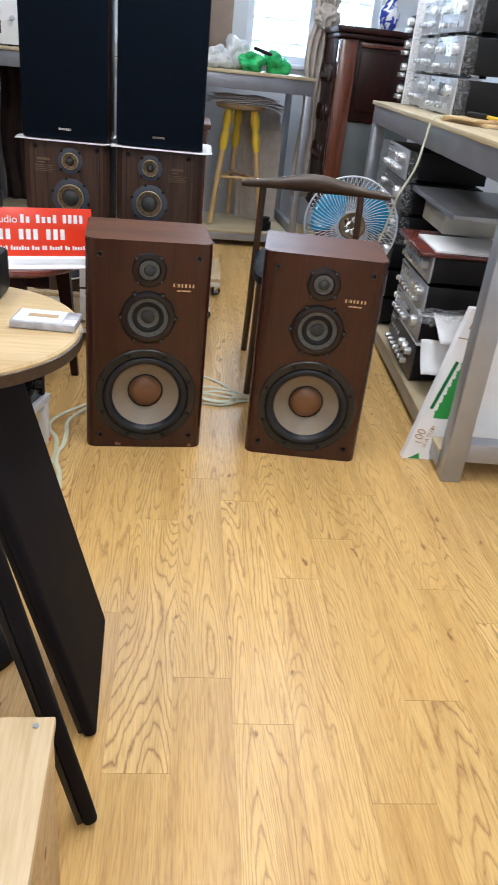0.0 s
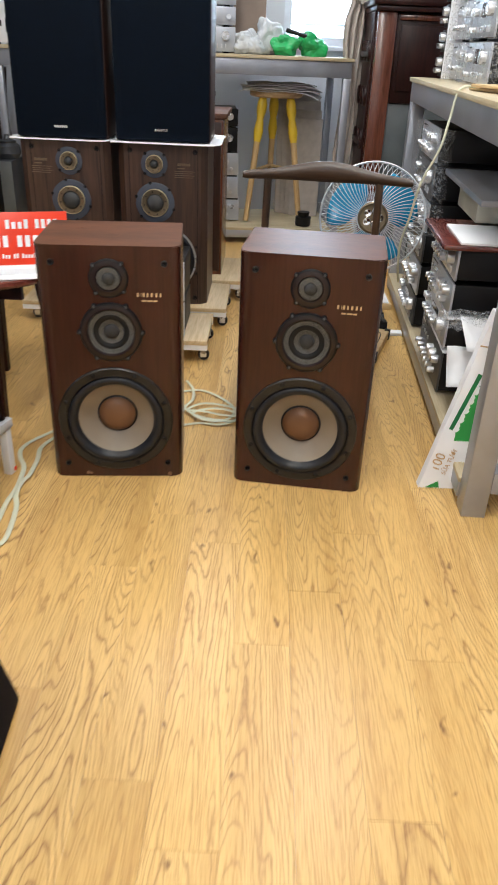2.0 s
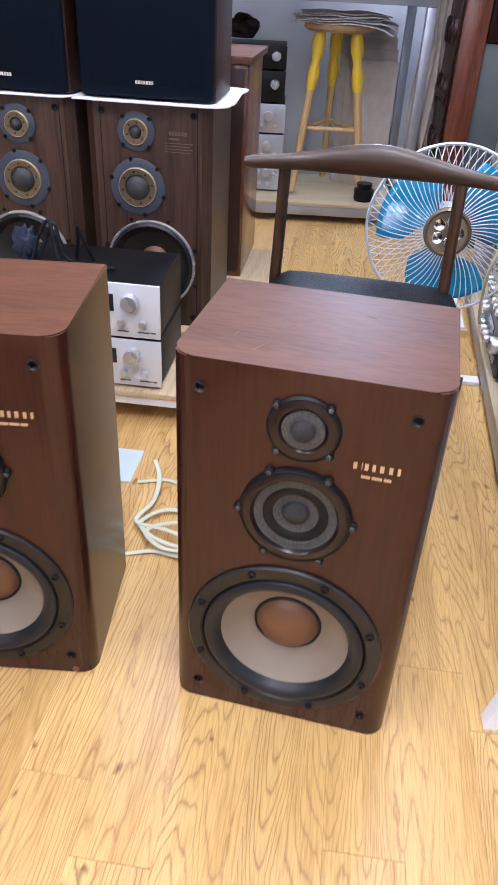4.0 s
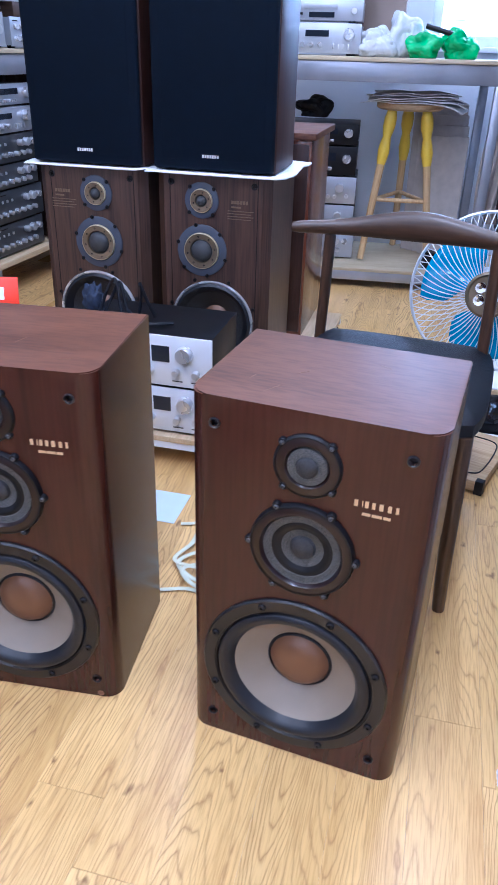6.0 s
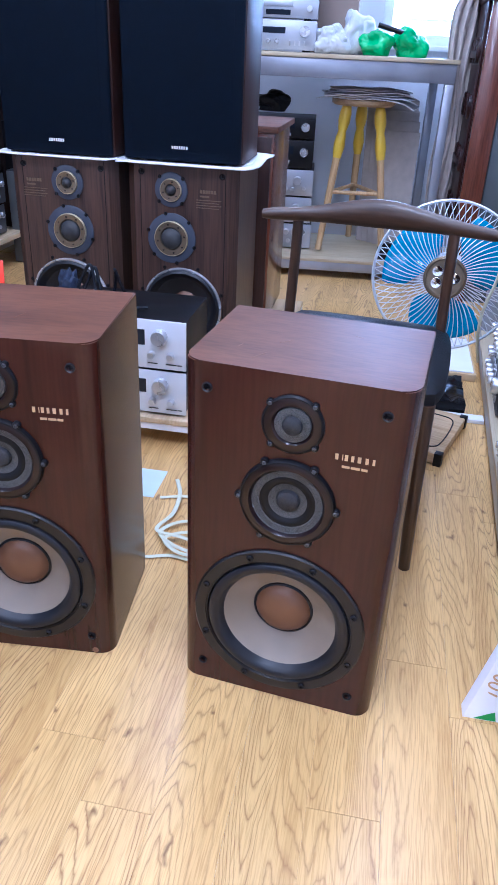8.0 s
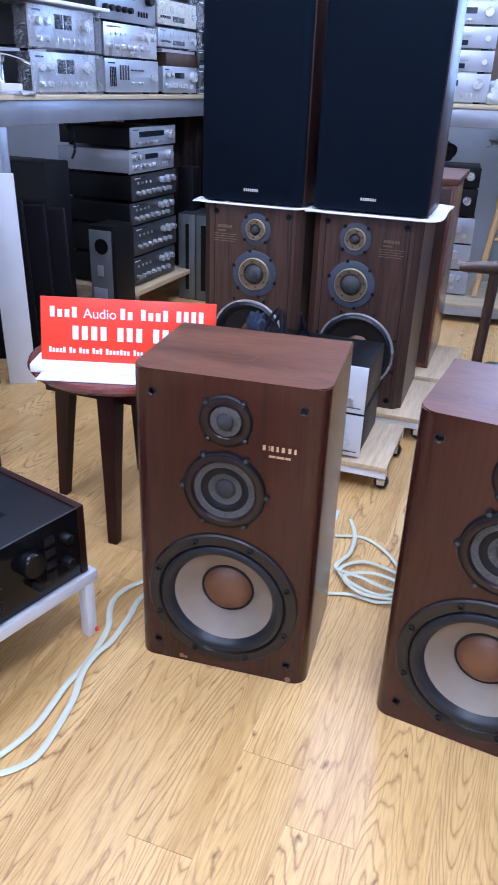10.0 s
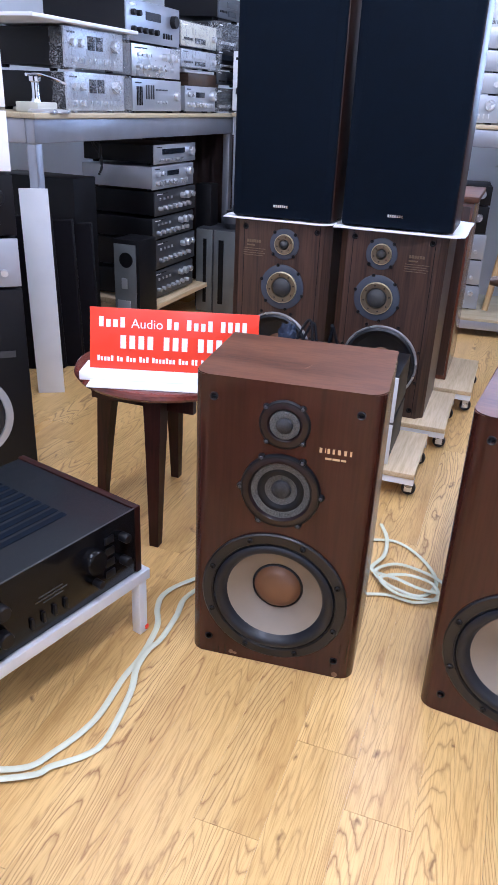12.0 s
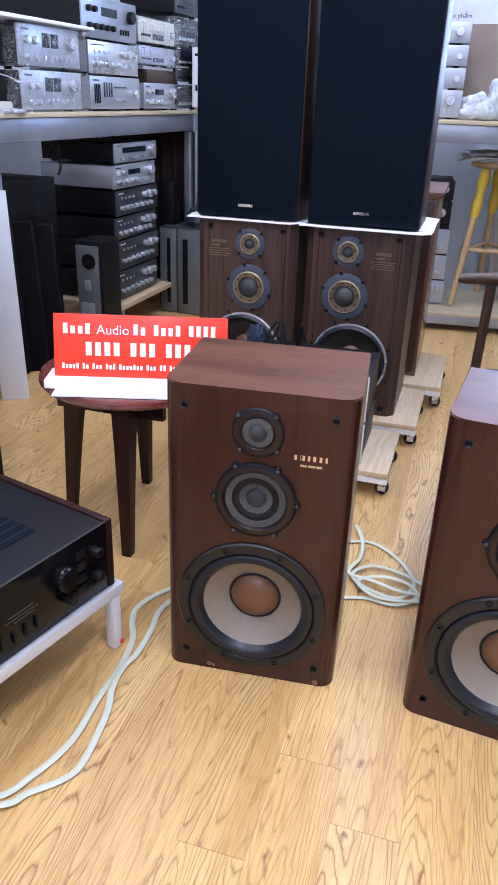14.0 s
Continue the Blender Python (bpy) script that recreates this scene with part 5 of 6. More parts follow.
def bag(x, y, z, r, mat, seed, label, squash=0.8):
    bm = bmesh.new()
    bmesh.ops.create_icosphere(bm, subdivisions=5, radius=1)
    for v in bm.verts:
        c = v.co.copy()
        k = 0.60 * noise.noise(c * 1.3 + Vector((seed, 0, 0))) + 0.20 * abs(noise.noise(c * 2.8 + Vector((0, seed, 0)))) + 0.05 * abs(noise.noise(c * 8))
        v.co = c * r * (1 + 0.75 * k)
        v.co.z = max(0.0, v.co.z * squash + r * squash * 0.75)
    ob = part("plastic_bag", bm, mat)
    ob.matrix_world = BASE @ pose(x, y, z)
    return tagged(ob, label, "plastic bag", "plastic bags")


bag(-0.12, 5.16, 1.0455, 0.088, BAGW, 3, "crumpled white plastic bag on the back table")
bag(0.00, 5.22, 1.0455, 0.085, BAGW, 9, "tall white translucent plastic bag on the back table", 1.25)
bag(0.10, 5.14, 1.0455, 0.080, BAGG, 14, "green plastic bag tied on the back table")
bag(0.265, 5.16, 1.0455, 0.084, BAGG, 21, "bulging green plastic bag on the back table")
bag(-0.40, 5.22, 0.7705, 0.085, BLACK, 31, "dark plastic bag lying on stored tape decks", 0.6)
stick = part("black_stick", tube(bmesh.new(), [(0.10, 5.10, 1.178), (0.22, 5.09, 1.148)], 0.012, 8), BLACK)
stick.matrix_world = BASE
tagged(stick, "short black stick lying on green plastic bags", "stick")


def stool():
    th = thing("bar_stool", pose(0.075, 5.27, 0.0775) @ Matrix.Diagonal((1.0, 1.0, 1.045, 1.0)), "wooden bar stool with yellow-painted turned upper legs", "stool")
    part("seat", lathe([(0, 0.705), (0.150, 0.705), (0.165, 0.715), (0.165, 0.732), (0.150, 0.742), (0, 0.742)], 48, "z"), PINE, th)
    for a in (225, 315, 90):
        c, s = math.cos(radians(a)), math.sin(radians(a))
        prof = [(0.017, 0), (0.020, 0.46), (0.024, 0.48), (0.029, 0.52), (0.024, 0.565), (0.020, 0.585), (0.030, 0.63), (0.030, 0.67), (0.022, 0.704)]
        m = Matrix.Translation((c * 0.12, s * 0.10, 0.703)) @ Matrix.Rotation(0.18, 4, Vector((-s, c, 0))).inverted() @ Matrix.Translation((0, 0, -0.704))
        lo = [p for p in prof if p[1] <= 0.465]
        hi = [(0.0200, 0.46)] + [p for p in prof if p[1] > 0.465]
        a_ = part("leg", lathe([(0, 0)] + lo, 16, "z"), PINE_Z, th)
        b_ = part("turned_leg_top", lathe([(r * 1.02, z) for r, z in hi], 18, "z"), YELLOW, a_, "yellow painted turning")
        a_.matrix_basis = m
    pts = [(math.cos(radians(a)) * 0.185, math.sin(radians(a)) * 0.165, 0.30) for a in (225, 315, 90)]
    for i, (p, q) in enumerate(((0, 1), (1, 2), (2, 0))):
        part("rung", tube(bmesh.new(), [pts[p], pts[q]], 0.010, 10), PINE_Z, th)
    return th


stool()
for k in range(5):
    bm = bmesh.new()
    nx, ny = 12, 8
    ang = (k * 0.21) % 0.5 - 0.2
    g = []
    for i in range(nx + 1):
        row = []
        for j in range(ny + 1):
            x, y = (i / nx - 0.5) * (0.50 - 0.03 * k), (j / ny - 0.5) * 0.30
            z = 0.8435 + 0.0105 * k - (3.2 if x > 0 and k < 3 else 1.0) * max(0, abs(x) - 0.16 + 0.02 * (x > 0)) ** 2 + 0.003 * math.sin(i * 1.1 + k)
            row.append(bm.verts.new((x * math.cos(ang) - y * math.sin(ang), x * math.sin(ang) + y * math.cos(ang), z)))
        g.append(row)
    for i in range(nx):
        for j in range(ny):
            bm.faces.new((g[i][j], g[i + 1][j], g[i + 1][j + 1], g[i][j + 1]))
    nw = part("newspaper", bm, WHITE if k % 2 else PAPERG)
    nw.matrix_world = BASE @ pose(0.10, 5.25, 0.010)
    nw.modifiers.new("thick", "SOLIDIFY").thickness = 0.005
    tagged(nw, "folded newspaper drooping over a stool seat", "newspaper", "newspapers on the stool")


drape("curtain", 0.455, 0.655, 0.30, 2.2, 5.16, 6, "beige pleated curtain tied in a knot beside the window", "curtain", LINEN, 1.38)
bm = bmesh.new()
bmesh.ops.create_icosphere(bm, subdivisions=4, radius=1)
for v in bm.verts:
    k = noise.noise(v.co * 2.7)
    v.co = Vector((v.co.x * 0.075, v.co.y * 0.05, v.co.z * 0.065)) * (1 + 0.4 * k)
kn_ = part("curtain_knot", bm, LINEN)
kn_.matrix_world = BASE @ pose(0.555, 5.13, 1.39)
tagged(kn_, "bunched knot of beige curtain cloth", "curtain knot")
for k in range(4):
    fs = part("folded_sheet", fresh(-0.15 + 0.03 * k, 0, 0, 0.13, 0.010, 0.76 - 0.05 * k, bev=0.004), LINEN)
    fs.matrix_world = BASE @ pose(0.27, 5.46 - 0.03 * k, 0.078, -7, 0, 3 - 3 * k)
    tagged(fs, "folded beige cloth sheet leaning under the back table", "cloth", "folded sheets")
jar2 = part("black_jar", lathe([(0, 0), (0.045, 0), (0.05, 0.01), (0.05, 0.055), (0.035, 0.06), (0.04, 0.085), (0, 0.088)], 28, "z"), BLACK)
jar2.matrix_world = BASE @ pose(0.27, 5.06, 0.0775)
tagged(jar2, "small black-lidded jar on the lower shelf", "jar")

# ---- carved red cabinet ----
BASE = pose(0.115, 0.04, 0)
cb = thing("carved_cabinet", pose(0.62, 4.80, 0), "tall dark red carved wooden cabinet beside the curtain", "cabinet")
part("body", fresh(0.105, 0.02, 0.86, 0.50, 0.55, 1.30, bev=0.004), MAHOG, cb)
part("lower_body", fresh(0.105, 0.04, 0.0, 0.50, 0.55, 0.858, bev=0.004), SLATEPANEL, cb, "dark grey lower panel")
part("pilaster", fresh(0.0, 0.0, 0.0, 0.10, 0.08, 1.30, bev=0.006), REDWOOD, cb, "red-brown corner post")
part("cornice", fresh(-0.02, -0.03, 1.30, 0.52, 0.57, 1.325, bev=0.006), MAHOG, cb)
part("cornice", fresh(-0.035, -0.045, 1.3255, 0.535, 0.58, 1.36, bev=0.010), MAHOG, cb)
part("raised_panel", fresh(0.125, 0.008, 0.92, 0.45, 0.021, 1.24, bev=0.006), MAHOG, cb)
part("frieze", fresh(0.115, 0.004, 1.262, 0.49, 0.021, 1.288, bev=0.004), REDWOOD, cb)
part("side_panel", fresh(-0.012, 0.081, 0.30, 0.0, 0.55, 1.30, bev=0.003), MAHOG, cb)
for r_ in range(4):
    for q in range(3):
        o = part("carving", lathe([(0.055, 0), (0.05, 0.012), (0.035, 0.006), (0.02, 0.014), (0, 0.016)], 12), MAHOG, cb)
        o.matrix_basis = pose(-0.012, 0.16 + q * 0.14, 0.42 + r_ * 0.23, 0, 0, -90)
for zz in (0.62, 1.08):
    part("cross_rail", fresh(-0.03, 0.082, zz, -0.0125, 0.55, zz + 0.03, bev=0.003), MAHOG, cb)

# ---- units on and under the east table ----
BASE = EAST
RZ = 1.0105
for k in range(4):
    east(3.50, RZ + 0.152 * k, 0.42, 0.145, 0.36, SILVER, BLACK, "silver amplifier in clear plastic on the east table", 1, True, x=0.925)
    if k < 3:
        east(3.95, RZ + 0.152 * k, 0.34, 0.145, 0.30, SILVER, SILVER, "silver receiver sealed in clear plastic wrap", 4, True, x=0.935)
dv = slab("divider_sheet", 0.90, 4.135, RZ, 1.30, 4.145, RZ + 0.55, WHITE, "upright white foam sheet between stacks", "foam sheet", 0.002)
for k in range(4):
    east(4.21, RZ + 0.10 * k, 0.11, 0.098, 0.20, BLACK, BLACK, "small black unit at the table's far end", 4, False, x=0.90)
vs = thing("vase", pose(0.90, 4.86, 1.3605), "blue and white porcelain vase with green leaves", "vase")
part("body", lathe([(0, 0), (0.035, 0), (0.042, 0.012), (0.058, 0.055), (0.055, 0.095), (0.034, 0.130), (0.030, 0.150), (0.040, 0.165), (0.034, 0.163), (0.026, 0.148), (0, 0.140)], 32, "z"), PORCELAIN, vs, "blue-patterned white porcelain")
rv = random.Random(4)
for k in range(16):
    a_ = 2 * math.pi * k / 16 + rv.uniform(-0.2, 0.2)
    reach, lift = rv.uniform(0.04, 0.13), rv.uniform(0.10, 0.24)
    c, q = math.cos(a_), math.sin(a_)
    part("leaf", tube(bmesh.new(), [(c * 0.010, q * 0.010, 0.141), (c * reach * 0.4, q * reach * 0.4, 0.16 + lift * 0.7), (c * reach, q * reach, 0.15 + lift)], 0.011, 6, 5, 0.25, (0.6, 0.15)), LEAF, vs)
glove = thing("cardboard_scrap", pose(0.97, 2.93, RZ, 0, 0, -70), "torn tan cardboard with a black-handled tool on top", "cardboard")
part("sheet", fresh(-0.16, -0.10, 0, 0.14, 0.09, 0.012, bev=0.004), CARDP, glove)
part("sheet", fresh(-0.10, -0.13, 0.0125, 0.10, 0.02, 0.022, bev=0.004), PINE, glove)
part("tool_handle", tube(bmesh.new(), [(-0.04, -0.06, 0.033), (0.06, -0.05, 0.033)], 0.010, 10), BLACK, glove)
part("tool_shaft", tube(bmesh.new(), [(0.06, -0.05, 0.033), (0.14, -0.04, 0.030)], 0.006, 10), YELLOW, glove)
cord("hanging_cord", ([(0.98, 3.05, RZ + 0.012), (0.88, 3.02, RZ + 0.008), (0.79, 3.00, RZ + 0.006), (0.765, 2.98, 0.93), (0.745, 2.96, 0.84), (0.70, 2.98, 0.72), (0.685, 3.02, 0.60), (0.67, 3.06, 0.50), (0.68, 3.12, 0.40), (0.70, 3.2, 0.32)],), 0.0042, CORDM, "white cord hanging over the table's edge")

UX = 0.80
zz = 0.0855
for i, (h, st, face, body, w) in enumerate(((0.155, 4, DKFACE, BLACK, 0.44), (0.110, 0, SILVER, BLACK, 0.43), (0.110, 4, SILVER, BLACK, 0.43), (0.105, 0, SILVER, BLACK, 0.43))):
    east(2.88, zz, w, h, 0.36, face, body, "silver amplifier with black case in the stack under the table", st, False, x=UX)
    zz += h + 0.003
    if i in (0, 1):
        pp = slab("paper_sheet", 0.80, 2.645 + 0.01 * i, zz - 0.0028, 1.08, 2.98, zz - 0.0004, WHITE, "white paper sheet laid between stacked units", "paper", 0, None, "paper between units")
slab("brown_board", 0.745, 2.64, zz, 1.12, 3.06, zz + 0.018, MAHOG_TOP, "glossy red-brown board lying on a stack", "board", 0.008)
slab("paper_sheet", 0.80, 2.65, zz + 0.0185, 1.10, 2.93, zz + 0.026, WHITE, "white card lying on a brown board", "paper", 0.001)
cr = thing("cream_unit", pose(1.06, 3.10, zz + 0.0265), "cream metal unit with a slotted side", "hi-fi unit")
part("case", fresh(-0.16, -0.14, 0, 0.20, 0.20, 0.105, bev=0.004), CREAM, cr)
part("slot", fresh(0.06, -0.1425, 0.060, 0.14, -0.1395, 0.078), DKGREY, cr)
slab("grey_board", 0.84, 2.66, zz + 0.132, 1.32, 3.33, zz + 0.152, STEEL, "grey board shelf inside the table", "board", 0.003)
zz2 = 0.0855
for i, h in enumerate((0.13, 0.13, 0.12, 0.12, 0.14, 0.13)):
    east(3.56, zz2, 0.43, h, 0.36, SILVER if i % 2 else DKFACE, BLACK, "hi-fi unit with silver knobs in the far stack under the table", 4 if i % 2 else 0, i > 2, x=UX)
    zz2 += h + 0.002
film = fresh(0.77, 2.60, 0.343, 1.12, 2.66, 0.39)
bmesh.ops.subdivide_edges(film, edges=film.edges[:], cuts=10, use_grid_fill=True)
for v in film.verts:
    k = noise.noise(v.co * 30)
    v.co += Vector((0.01 * k, -0.025 * abs(k), 0.012 * k))
fo = part("loose_wrap", film, WRAP)
fo.matrix_world = BASE
tagged(fo, "crumpled clear plastic film between stacked units", "plastic film")
for k, (px, py, pz, rx, ry, rz) in enumerate(((0.93, 2.57, 0.335, 35, 8, 12), (0.90, 2.55, 0.235, 48, -6, -8), (0.98, 2.53, 0.19, 55, 10, 20))):
    bm = bmesh.new()
    g = [[bm.verts.new(((i / 8 - 0.5) * 0.20, (j / 8 - 0.5) * 0.14, 0.012 * math.sin(i * 0.9 + k) * math.sin(j * 0.7 + k * 2))) for j in range(9)] for i in range(9)]
    for i in range(8):
        for j in range(8):
            bm.faces.new((g[i][j], g[i + 1][j], g[i + 1][j + 1], g[i][j + 1]))
    ps = part("loose_paper", bm, WHITE)
    ps.matrix_world = BASE @ pose(px, py, pz, rx, ry, rz)
    ps.modifiers.new("thick", "SOLIDIFY").thickness = 0.001
    tagged(ps, "crumpled white paper stuffed in front of stacked units", "paper", "loose papers")

BASE = Matrix()

# ---- milk carton box leaning at the table leg ----
mk = thing("carton_box", pose(0.013, 2.185, 0), "white flattened carton with green grass print leaning on the table leg", "carton")


def quad_panel(name, pts, y0, y1, mat, parent, label=""):
    bm = bmesh.new()
    lo = [bm.verts.new((x, y0 + 0.10 * z, z)) for x, z in pts]
    hi = [bm.verts.new((x, y1 + 0.10 * z, z)) for x, z in pts]
    n = len(pts)
    bm.faces.new(lo)
    bm.faces.new(hi[::-1])
    for i in range(n):
        bm.faces.new((lo[i], hi[i], hi[(i + 1) % n], lo[(i + 1) % n]))
    return part(name, bm, mat, parent, label)


def on_carton(u, v):
    """Place on the carton's front: u along the base, v up its leaning side."""
    return (0.652 + u + 0.138 * v / 0.52, v)


quad_panel("panel", [on_carton(0, 0), on_carton(0.62, 0), on_carton(0.62, 0.49), on_carton(0.06, 0.52), on_carton(0, 0.52)], 0, 0.03, WHITE, mk)
grass = [on_carton(0.092, 0.150), on_carton(0.080, 0.405)]
for k in range(26):
    grass += [on_carton(0.060 - 0.0008 * k, 0.400 - 0.0093 * k), on_carton(0.050 - 0.0006 * k + 0.005 * (k % 3), 0.398 - 0.0093 * k)]
quad_panel("green_band", grass + [on_carton(0.042, 0.150)], -0.0012, 0.001, GREEN, mk)
quad_panel("green_strip", [on_carton(0.014, 0.185), on_carton(0.026, 0.182), on_carton(0.040, 0.345), on_carton(0.028, 0.350)], -0.0022, -0.0013, DKGREEN, mk)
grass = [on_carton(0.22, 0.395), on_carton(0.60, 0.355)]
for k in range(16):
    grass += [on_carton(0.60 - 0.024 * k, 0.425 + 0.0012 * k), on_carton(0.588 - 0.024 * k, 0.405 + 0.0016 * k - 0.004 * (k % 3))]
quad_panel("green_band", grass, -0.0012, 0.001, GREEN, mk)
quad_panel("green_band", [on_carton(0.46, 0.10), on_carton(0.60, 0.08), on_carton(0.60, 0.34), on_carton(0.53, 0.33)], -0.0012, 0.001, GREEN, mk)
quad_panel("green_patch", [on_carton(0.02, 0.002), on_carton(0.06, 0.002), on_carton(0.05, 0.022)], -0.0012, 0.001, GREEN, mk)
quad_panel("green_patch", [on_carton(0.40, 0.002), on_carton(0.47, 0.002), on_carton(0.46, 0.05)], -0.0012, 0.001, GREEN, mk)
quad_panel("hand_hole", [on_carton(0.022, 0.482), on_carton(0.05, 0.49), on_carton(0.055, 0.51), on_carton(0.03, 0.507)], -0.0012, 0.001, CARD, mk)
quad_panel("hand_hole", [on_carton(0.02, 0.455), on_carton(0.04, 0.46), on_carton(0.04, 0.475), on_carton(0.022, 0.472)], -0.0012, 0.001, CARD, mk)
quad_panel("fold_line", [on_carton(0.0, 0.425), on_carton(0.06, 0.418), on_carton(0.06, 0.421), on_carton(0.0, 0.428)], -0.0012, 0.001, CARD, mk)
lettering("100", mk, pose(0.702, -0.001 + 0.006, 0.050, 84, -74, 0), 0.040, GOLD)
lettering("SỮA TƯƠI", mk, pose(0.724, -0.001 + 0.005, 0.042, 84, -74, 0), 0.019, GOLD)

# ---- foreground: light round table, grilles, crate ----
ft = thing("round_table", pose(-0.51, 1.25, 0), "small round pale wood table with dark rim", "table")
part("tabletop", lathe([(0, 0.692), (0.232, 0.692), (0.2345, 0.696), (0.2345, 0.716), (0.231, 0.720), (0, 0.720)], 72, "z"), MAPLE, ft, "pale varnished round top")
part("rim_band", lathe([(0.232, 0.690), (0.2365, 0.692), (0.2365, 0.711), (0.2345, 0.712)], 72, "z"), CHAIRWOOD, ft)
part("column", lathe([(0.10, 0), (0.10, 0.02), (0.05, 0.05), (0.035, 0.10), (0.035, 0.60), (0.07, 0.66), (0.10, 0.6915)], 32, "z"), BLACK, ft)
cs = thing("cassette", pose(-0.335, 1.275, 0.7205, 0, 0, -4), "audio cassette in a clear plastic case", "cassette")
part("case", fresh(-0.054, -0.034, 0, 0.054, 0.034, 0.013, bev=0.002), CASE, cs)
part("inlay", fresh(-0.050, -0.030, 0.0131, 0.030, 0.030, 0.0137), PALEBLUE, cs)
part("label_stripe", fresh(-0.030, -0.006, 0.0138, 0.020, 0.008, 0.0143), CARD, cs)
slab("paper_leaflet", -0.53, 1.08, 0.7205, -0.395, 1.18, 0.724, WHITE, "white printed leaflet lying on the round table", "leaflet", 0, None)
slab("black_camera_box", -0.59, 1.35, 0.7205, -0.435, 1.46, 0.80, BLACK, "small black device box on the round table", "device", 0.008)


def leaning_grille(m, w, l, label):
    g = thing("speaker_grille", m, label, "speaker grille", "grilles by the round table")
    part("cloth_panel", fresh(0, 0, 0, w, 0.024, l, bev=0.009, seg=3), DARKCLOTH, g, "dark brown cloth")
    part("frame", fresh(0.006, 0.024, 0.01, w - 0.006, 0.034, l - 0.01, bev=0.002), BLACK, g)
    for z in (0.10, l - 0.08):
        part("peg", lathe([(0.006, 0), (0.006, 0.016), (0.004, 0.02), (0, 0.02)], 12, "x", (w, 0.03, z)), BLACK, g)
    return g


leaning_grille(pose(-0.222, 1.022, 0.004, -14.5, 0, 93), 0.32, 0.66, "dark cloth loudspeaker grille leaning on the round table")
leaning_grille(pose(-0.198, 0.847, 0.006, -11.5, 0, 112), 0.05, 0.66, "narrow dark cloth grille leaning beside a crate")

ct = thing("pine_crate", pose(-0.245, 0.739, 0, 0, 0, 2), "knotty plywood crate with screwed pine top", "crate")
part("side", fresh(-0.34, -0.42, 0, 0.0, -0.0, 0.360, bev=0.002), CRATE, ct)
part("top", fresh(-0.343, -0.423, 0.3605, 0.003, 0.003, 0.378, bev=0.002), PLY, ct)
for x, y in ((-0.02, -0.012), (-0.16, -0.012), (-0.30, -0.012)):
    part("screw", lathe([(0.004, 0.378), (0.004, 0.3795), (0, 0.3795)], 10, "z", (x, y, 0)), STEEL, ct)

for y, z in ((-0.10, 0.25), (-0.24, 0.12), (-0.31, 0.29), (-0.17, 0.06)):
    part("knot", lathe([(0.009, 0.0), (0.005, 0.0006), (0, 0.0008)], 9, "x", (0.0, y, z)), CHAIRWOOD, ct)

# ---- window, wall sign ----
wf_ = bmesh.new()
box(wf_, WX0, Y1 + 0.03, WZ0, WX0 + 0.05, Y1 + 0.09, WZ1)
box(wf_, WX1 - 0.05, Y1 + 0.03, WZ0, WX1, Y1 + 0.09, WZ1)
box(wf_, WX0 + 0.05, Y1 + 0.03, WZ0, WX1 - 0.05, Y1 + 0.09, WZ0 + 0.05)
box(wf_, WX0 + 0.05, Y1 + 0.03, WZ1 - 0.05, WX1 - 0.05, Y1 + 0.09, WZ1)
box(wf_, (WX0 + WX1) / 2 - 0.025, Y1 + 0.03, WZ0 + 0.05, (WX0 + WX1) / 2 + 0.025, Y1 + 0.09, WZ1 - 0.05)
win = thing("window_1", pose(0, 0, 0), "white-framed window with bright daylight behind", "window")
tagged(win, kind="structure")
part("window_frame", wf_, WINP, win)
part("window_sill", fresh(WX0 - 0.04, Y1 - 0.05, WZ0 - 0.03, WX1 + 0.04, Y1 - 0.001, WZ0 - 0.002, bev=0.004), WINP, win)
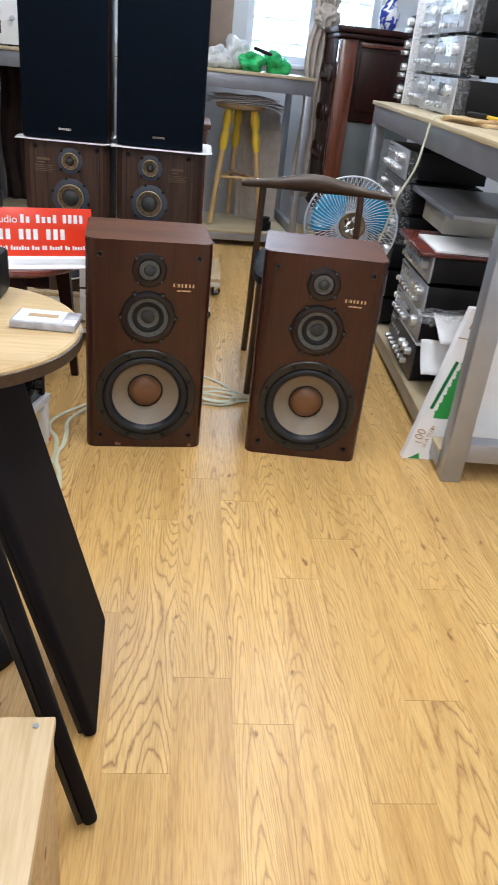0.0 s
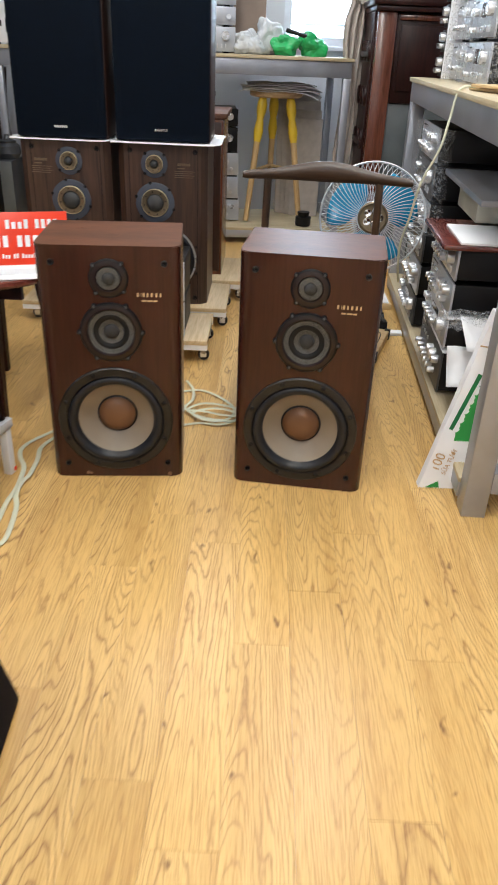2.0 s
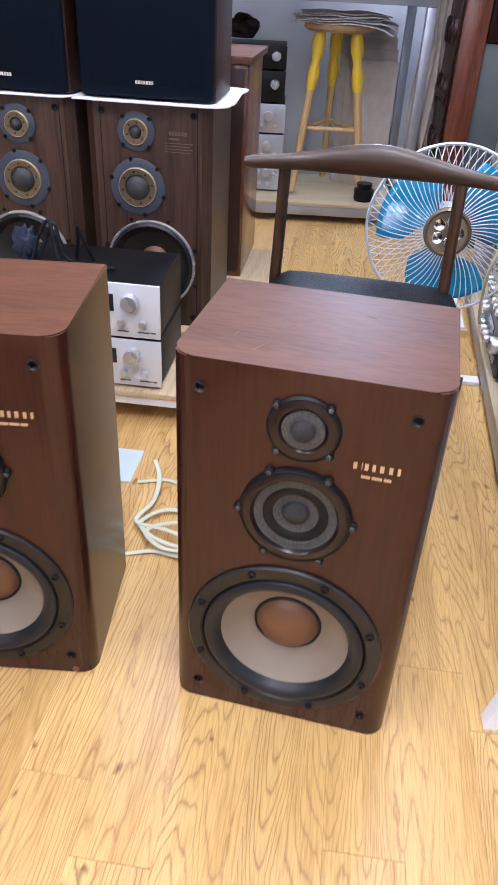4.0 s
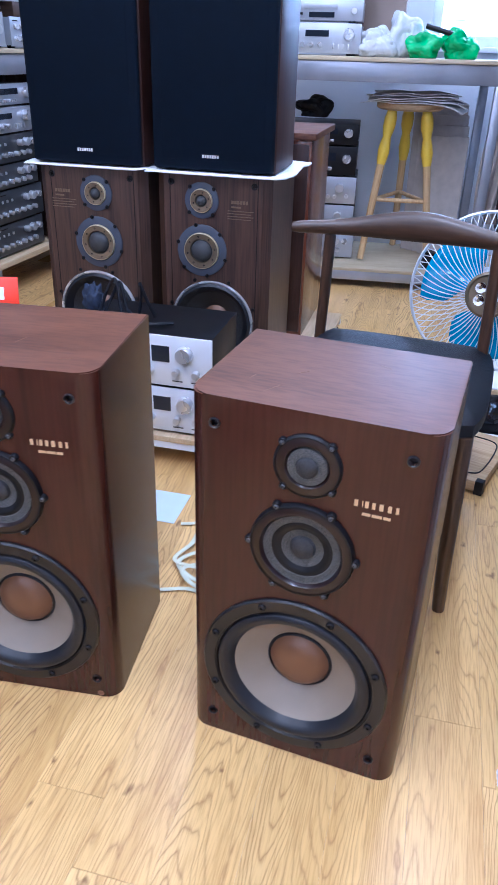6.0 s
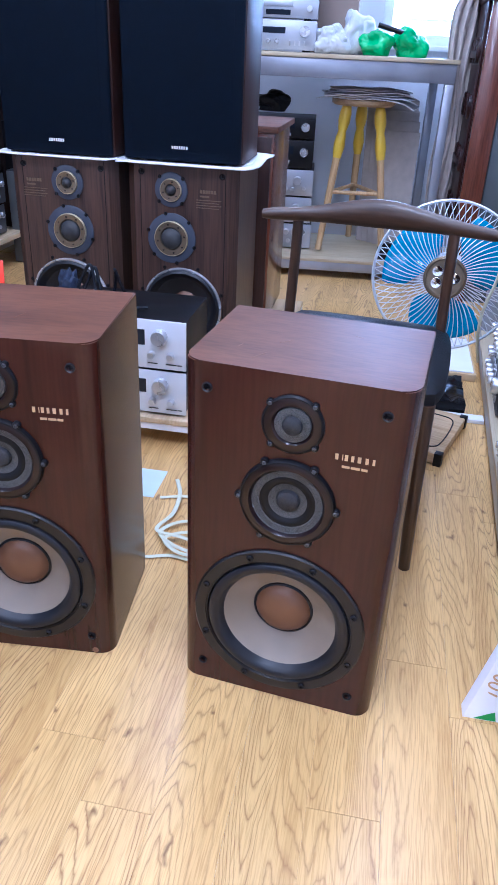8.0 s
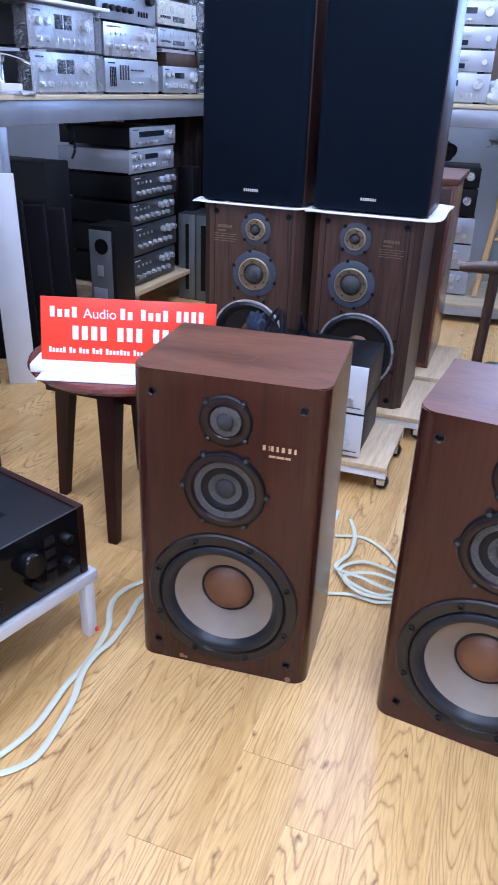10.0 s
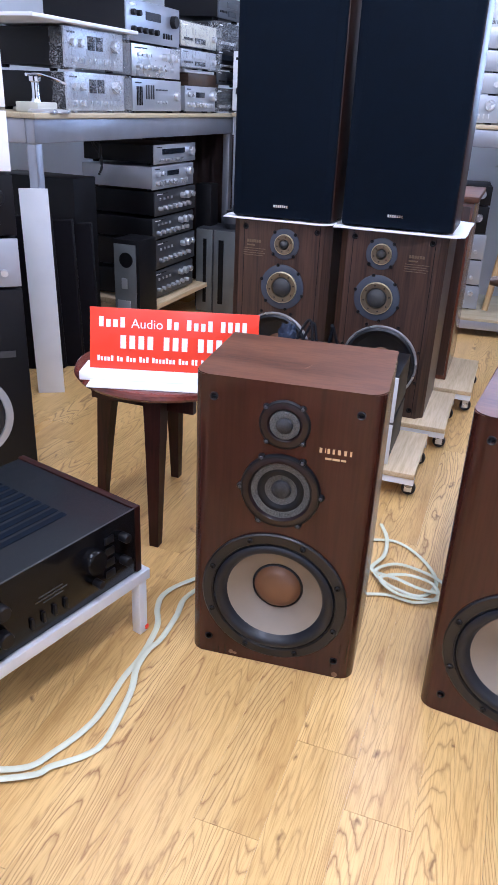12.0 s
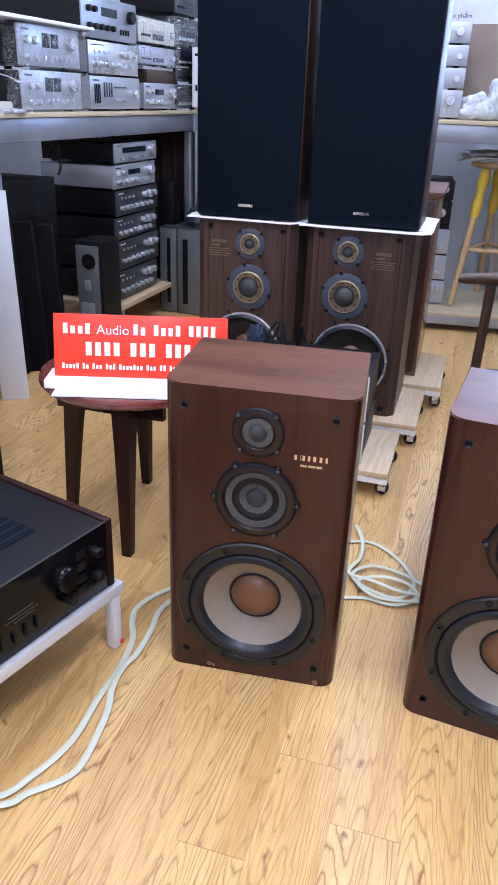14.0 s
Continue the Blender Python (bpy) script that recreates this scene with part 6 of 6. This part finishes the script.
for a, b in ((WX0 + 0.05, (WX0 + WX1) / 2 - 0.025), ((WX0 + WX1) / 2 + 0.025, WX1 - 0.05)):
    pn = part("pane", fresh(a, Y1 + 0.055, WZ0 + 0.05, b, Y1 + 0.060, WZ1 - 0.05), PANE, win)
    pn.visible_shadow = False
for k in range(6):
    part("bar_grille", fresh(WX0 + 0.05, Y1 + 0.105, WZ0 + 0.12 + k * 0.15, WX1 - 0.05, Y1 + 0.115, WZ0 + 0.135 + k * 0.15), WINP, win)
structure("backdrop", fresh(-1.5, Y1 + 1.6, -0.5, 3.0, Y1 + 1.62, 4.5), DAYLIGHT, "bright overcast daylight outside")
tall = slab("cardboard_box", -0.13, 5.60, 1.0685, 0.13, 5.68, 1.53, CARDB, "tall brown cardboard box standing on the back table", "box", 0.003)
ws = thing("wall_notice", pose(-0.42, Y1 - 0.007, 1.50), "white wall notice with black lettering", "notice")
part("board", fresh(-0.30, 0, 0, 0.50, 0.006, 0.42, bev=0.001), WHITE, ws)
lettering("chạm vào sản phẩm", ws, pose(0.045, -0.002, 0.095, 90), 0.036, BLACK)

# ---- floor planks ----
PW, PL = 0.121, 0.808
shared = {}
for i in range(-23, 14):
    x = 0.157 + i * PW
    off = {0: 0.709, 1: 0.888, 2: 1.127, -2: 1.178, -3: 0.947}.get(i, 0.13 + 0.31 * (i * 5 % 8)) % PL
    for j in range(-3, 8):
        y = off + j * PL
        if y + PL < Y0 + 0.005 or y > Y1 - 0.005 or x + PW < X0 + 0.005 or x > X1 - 0.005:
            continue
        xa, xb, ya, yb = max(x, X0), min(x + PW, X1), max(y, Y0), min(y + PL, Y1)
        fit_ = pose((xa + xb) / 2, (ya + yb) / 2, 0) @ Matrix.Diagonal(((xb - xa) / PW, (yb - ya) / PL, 1.0, 1.0))
        if "plank" not in shared:
            shared["plank"] = part("plank", fresh(-PW / 2 + 0.0002, -PL / 2 + 0.0004, -0.0058, PW / 2 - 0.0002, PL / 2 - 0.0004, 0.0), OAK, floor)
            shared["plank"].matrix_basis = fit_
        else:
            again(shared["plank"], 0, 0, 0, floor, fit_)
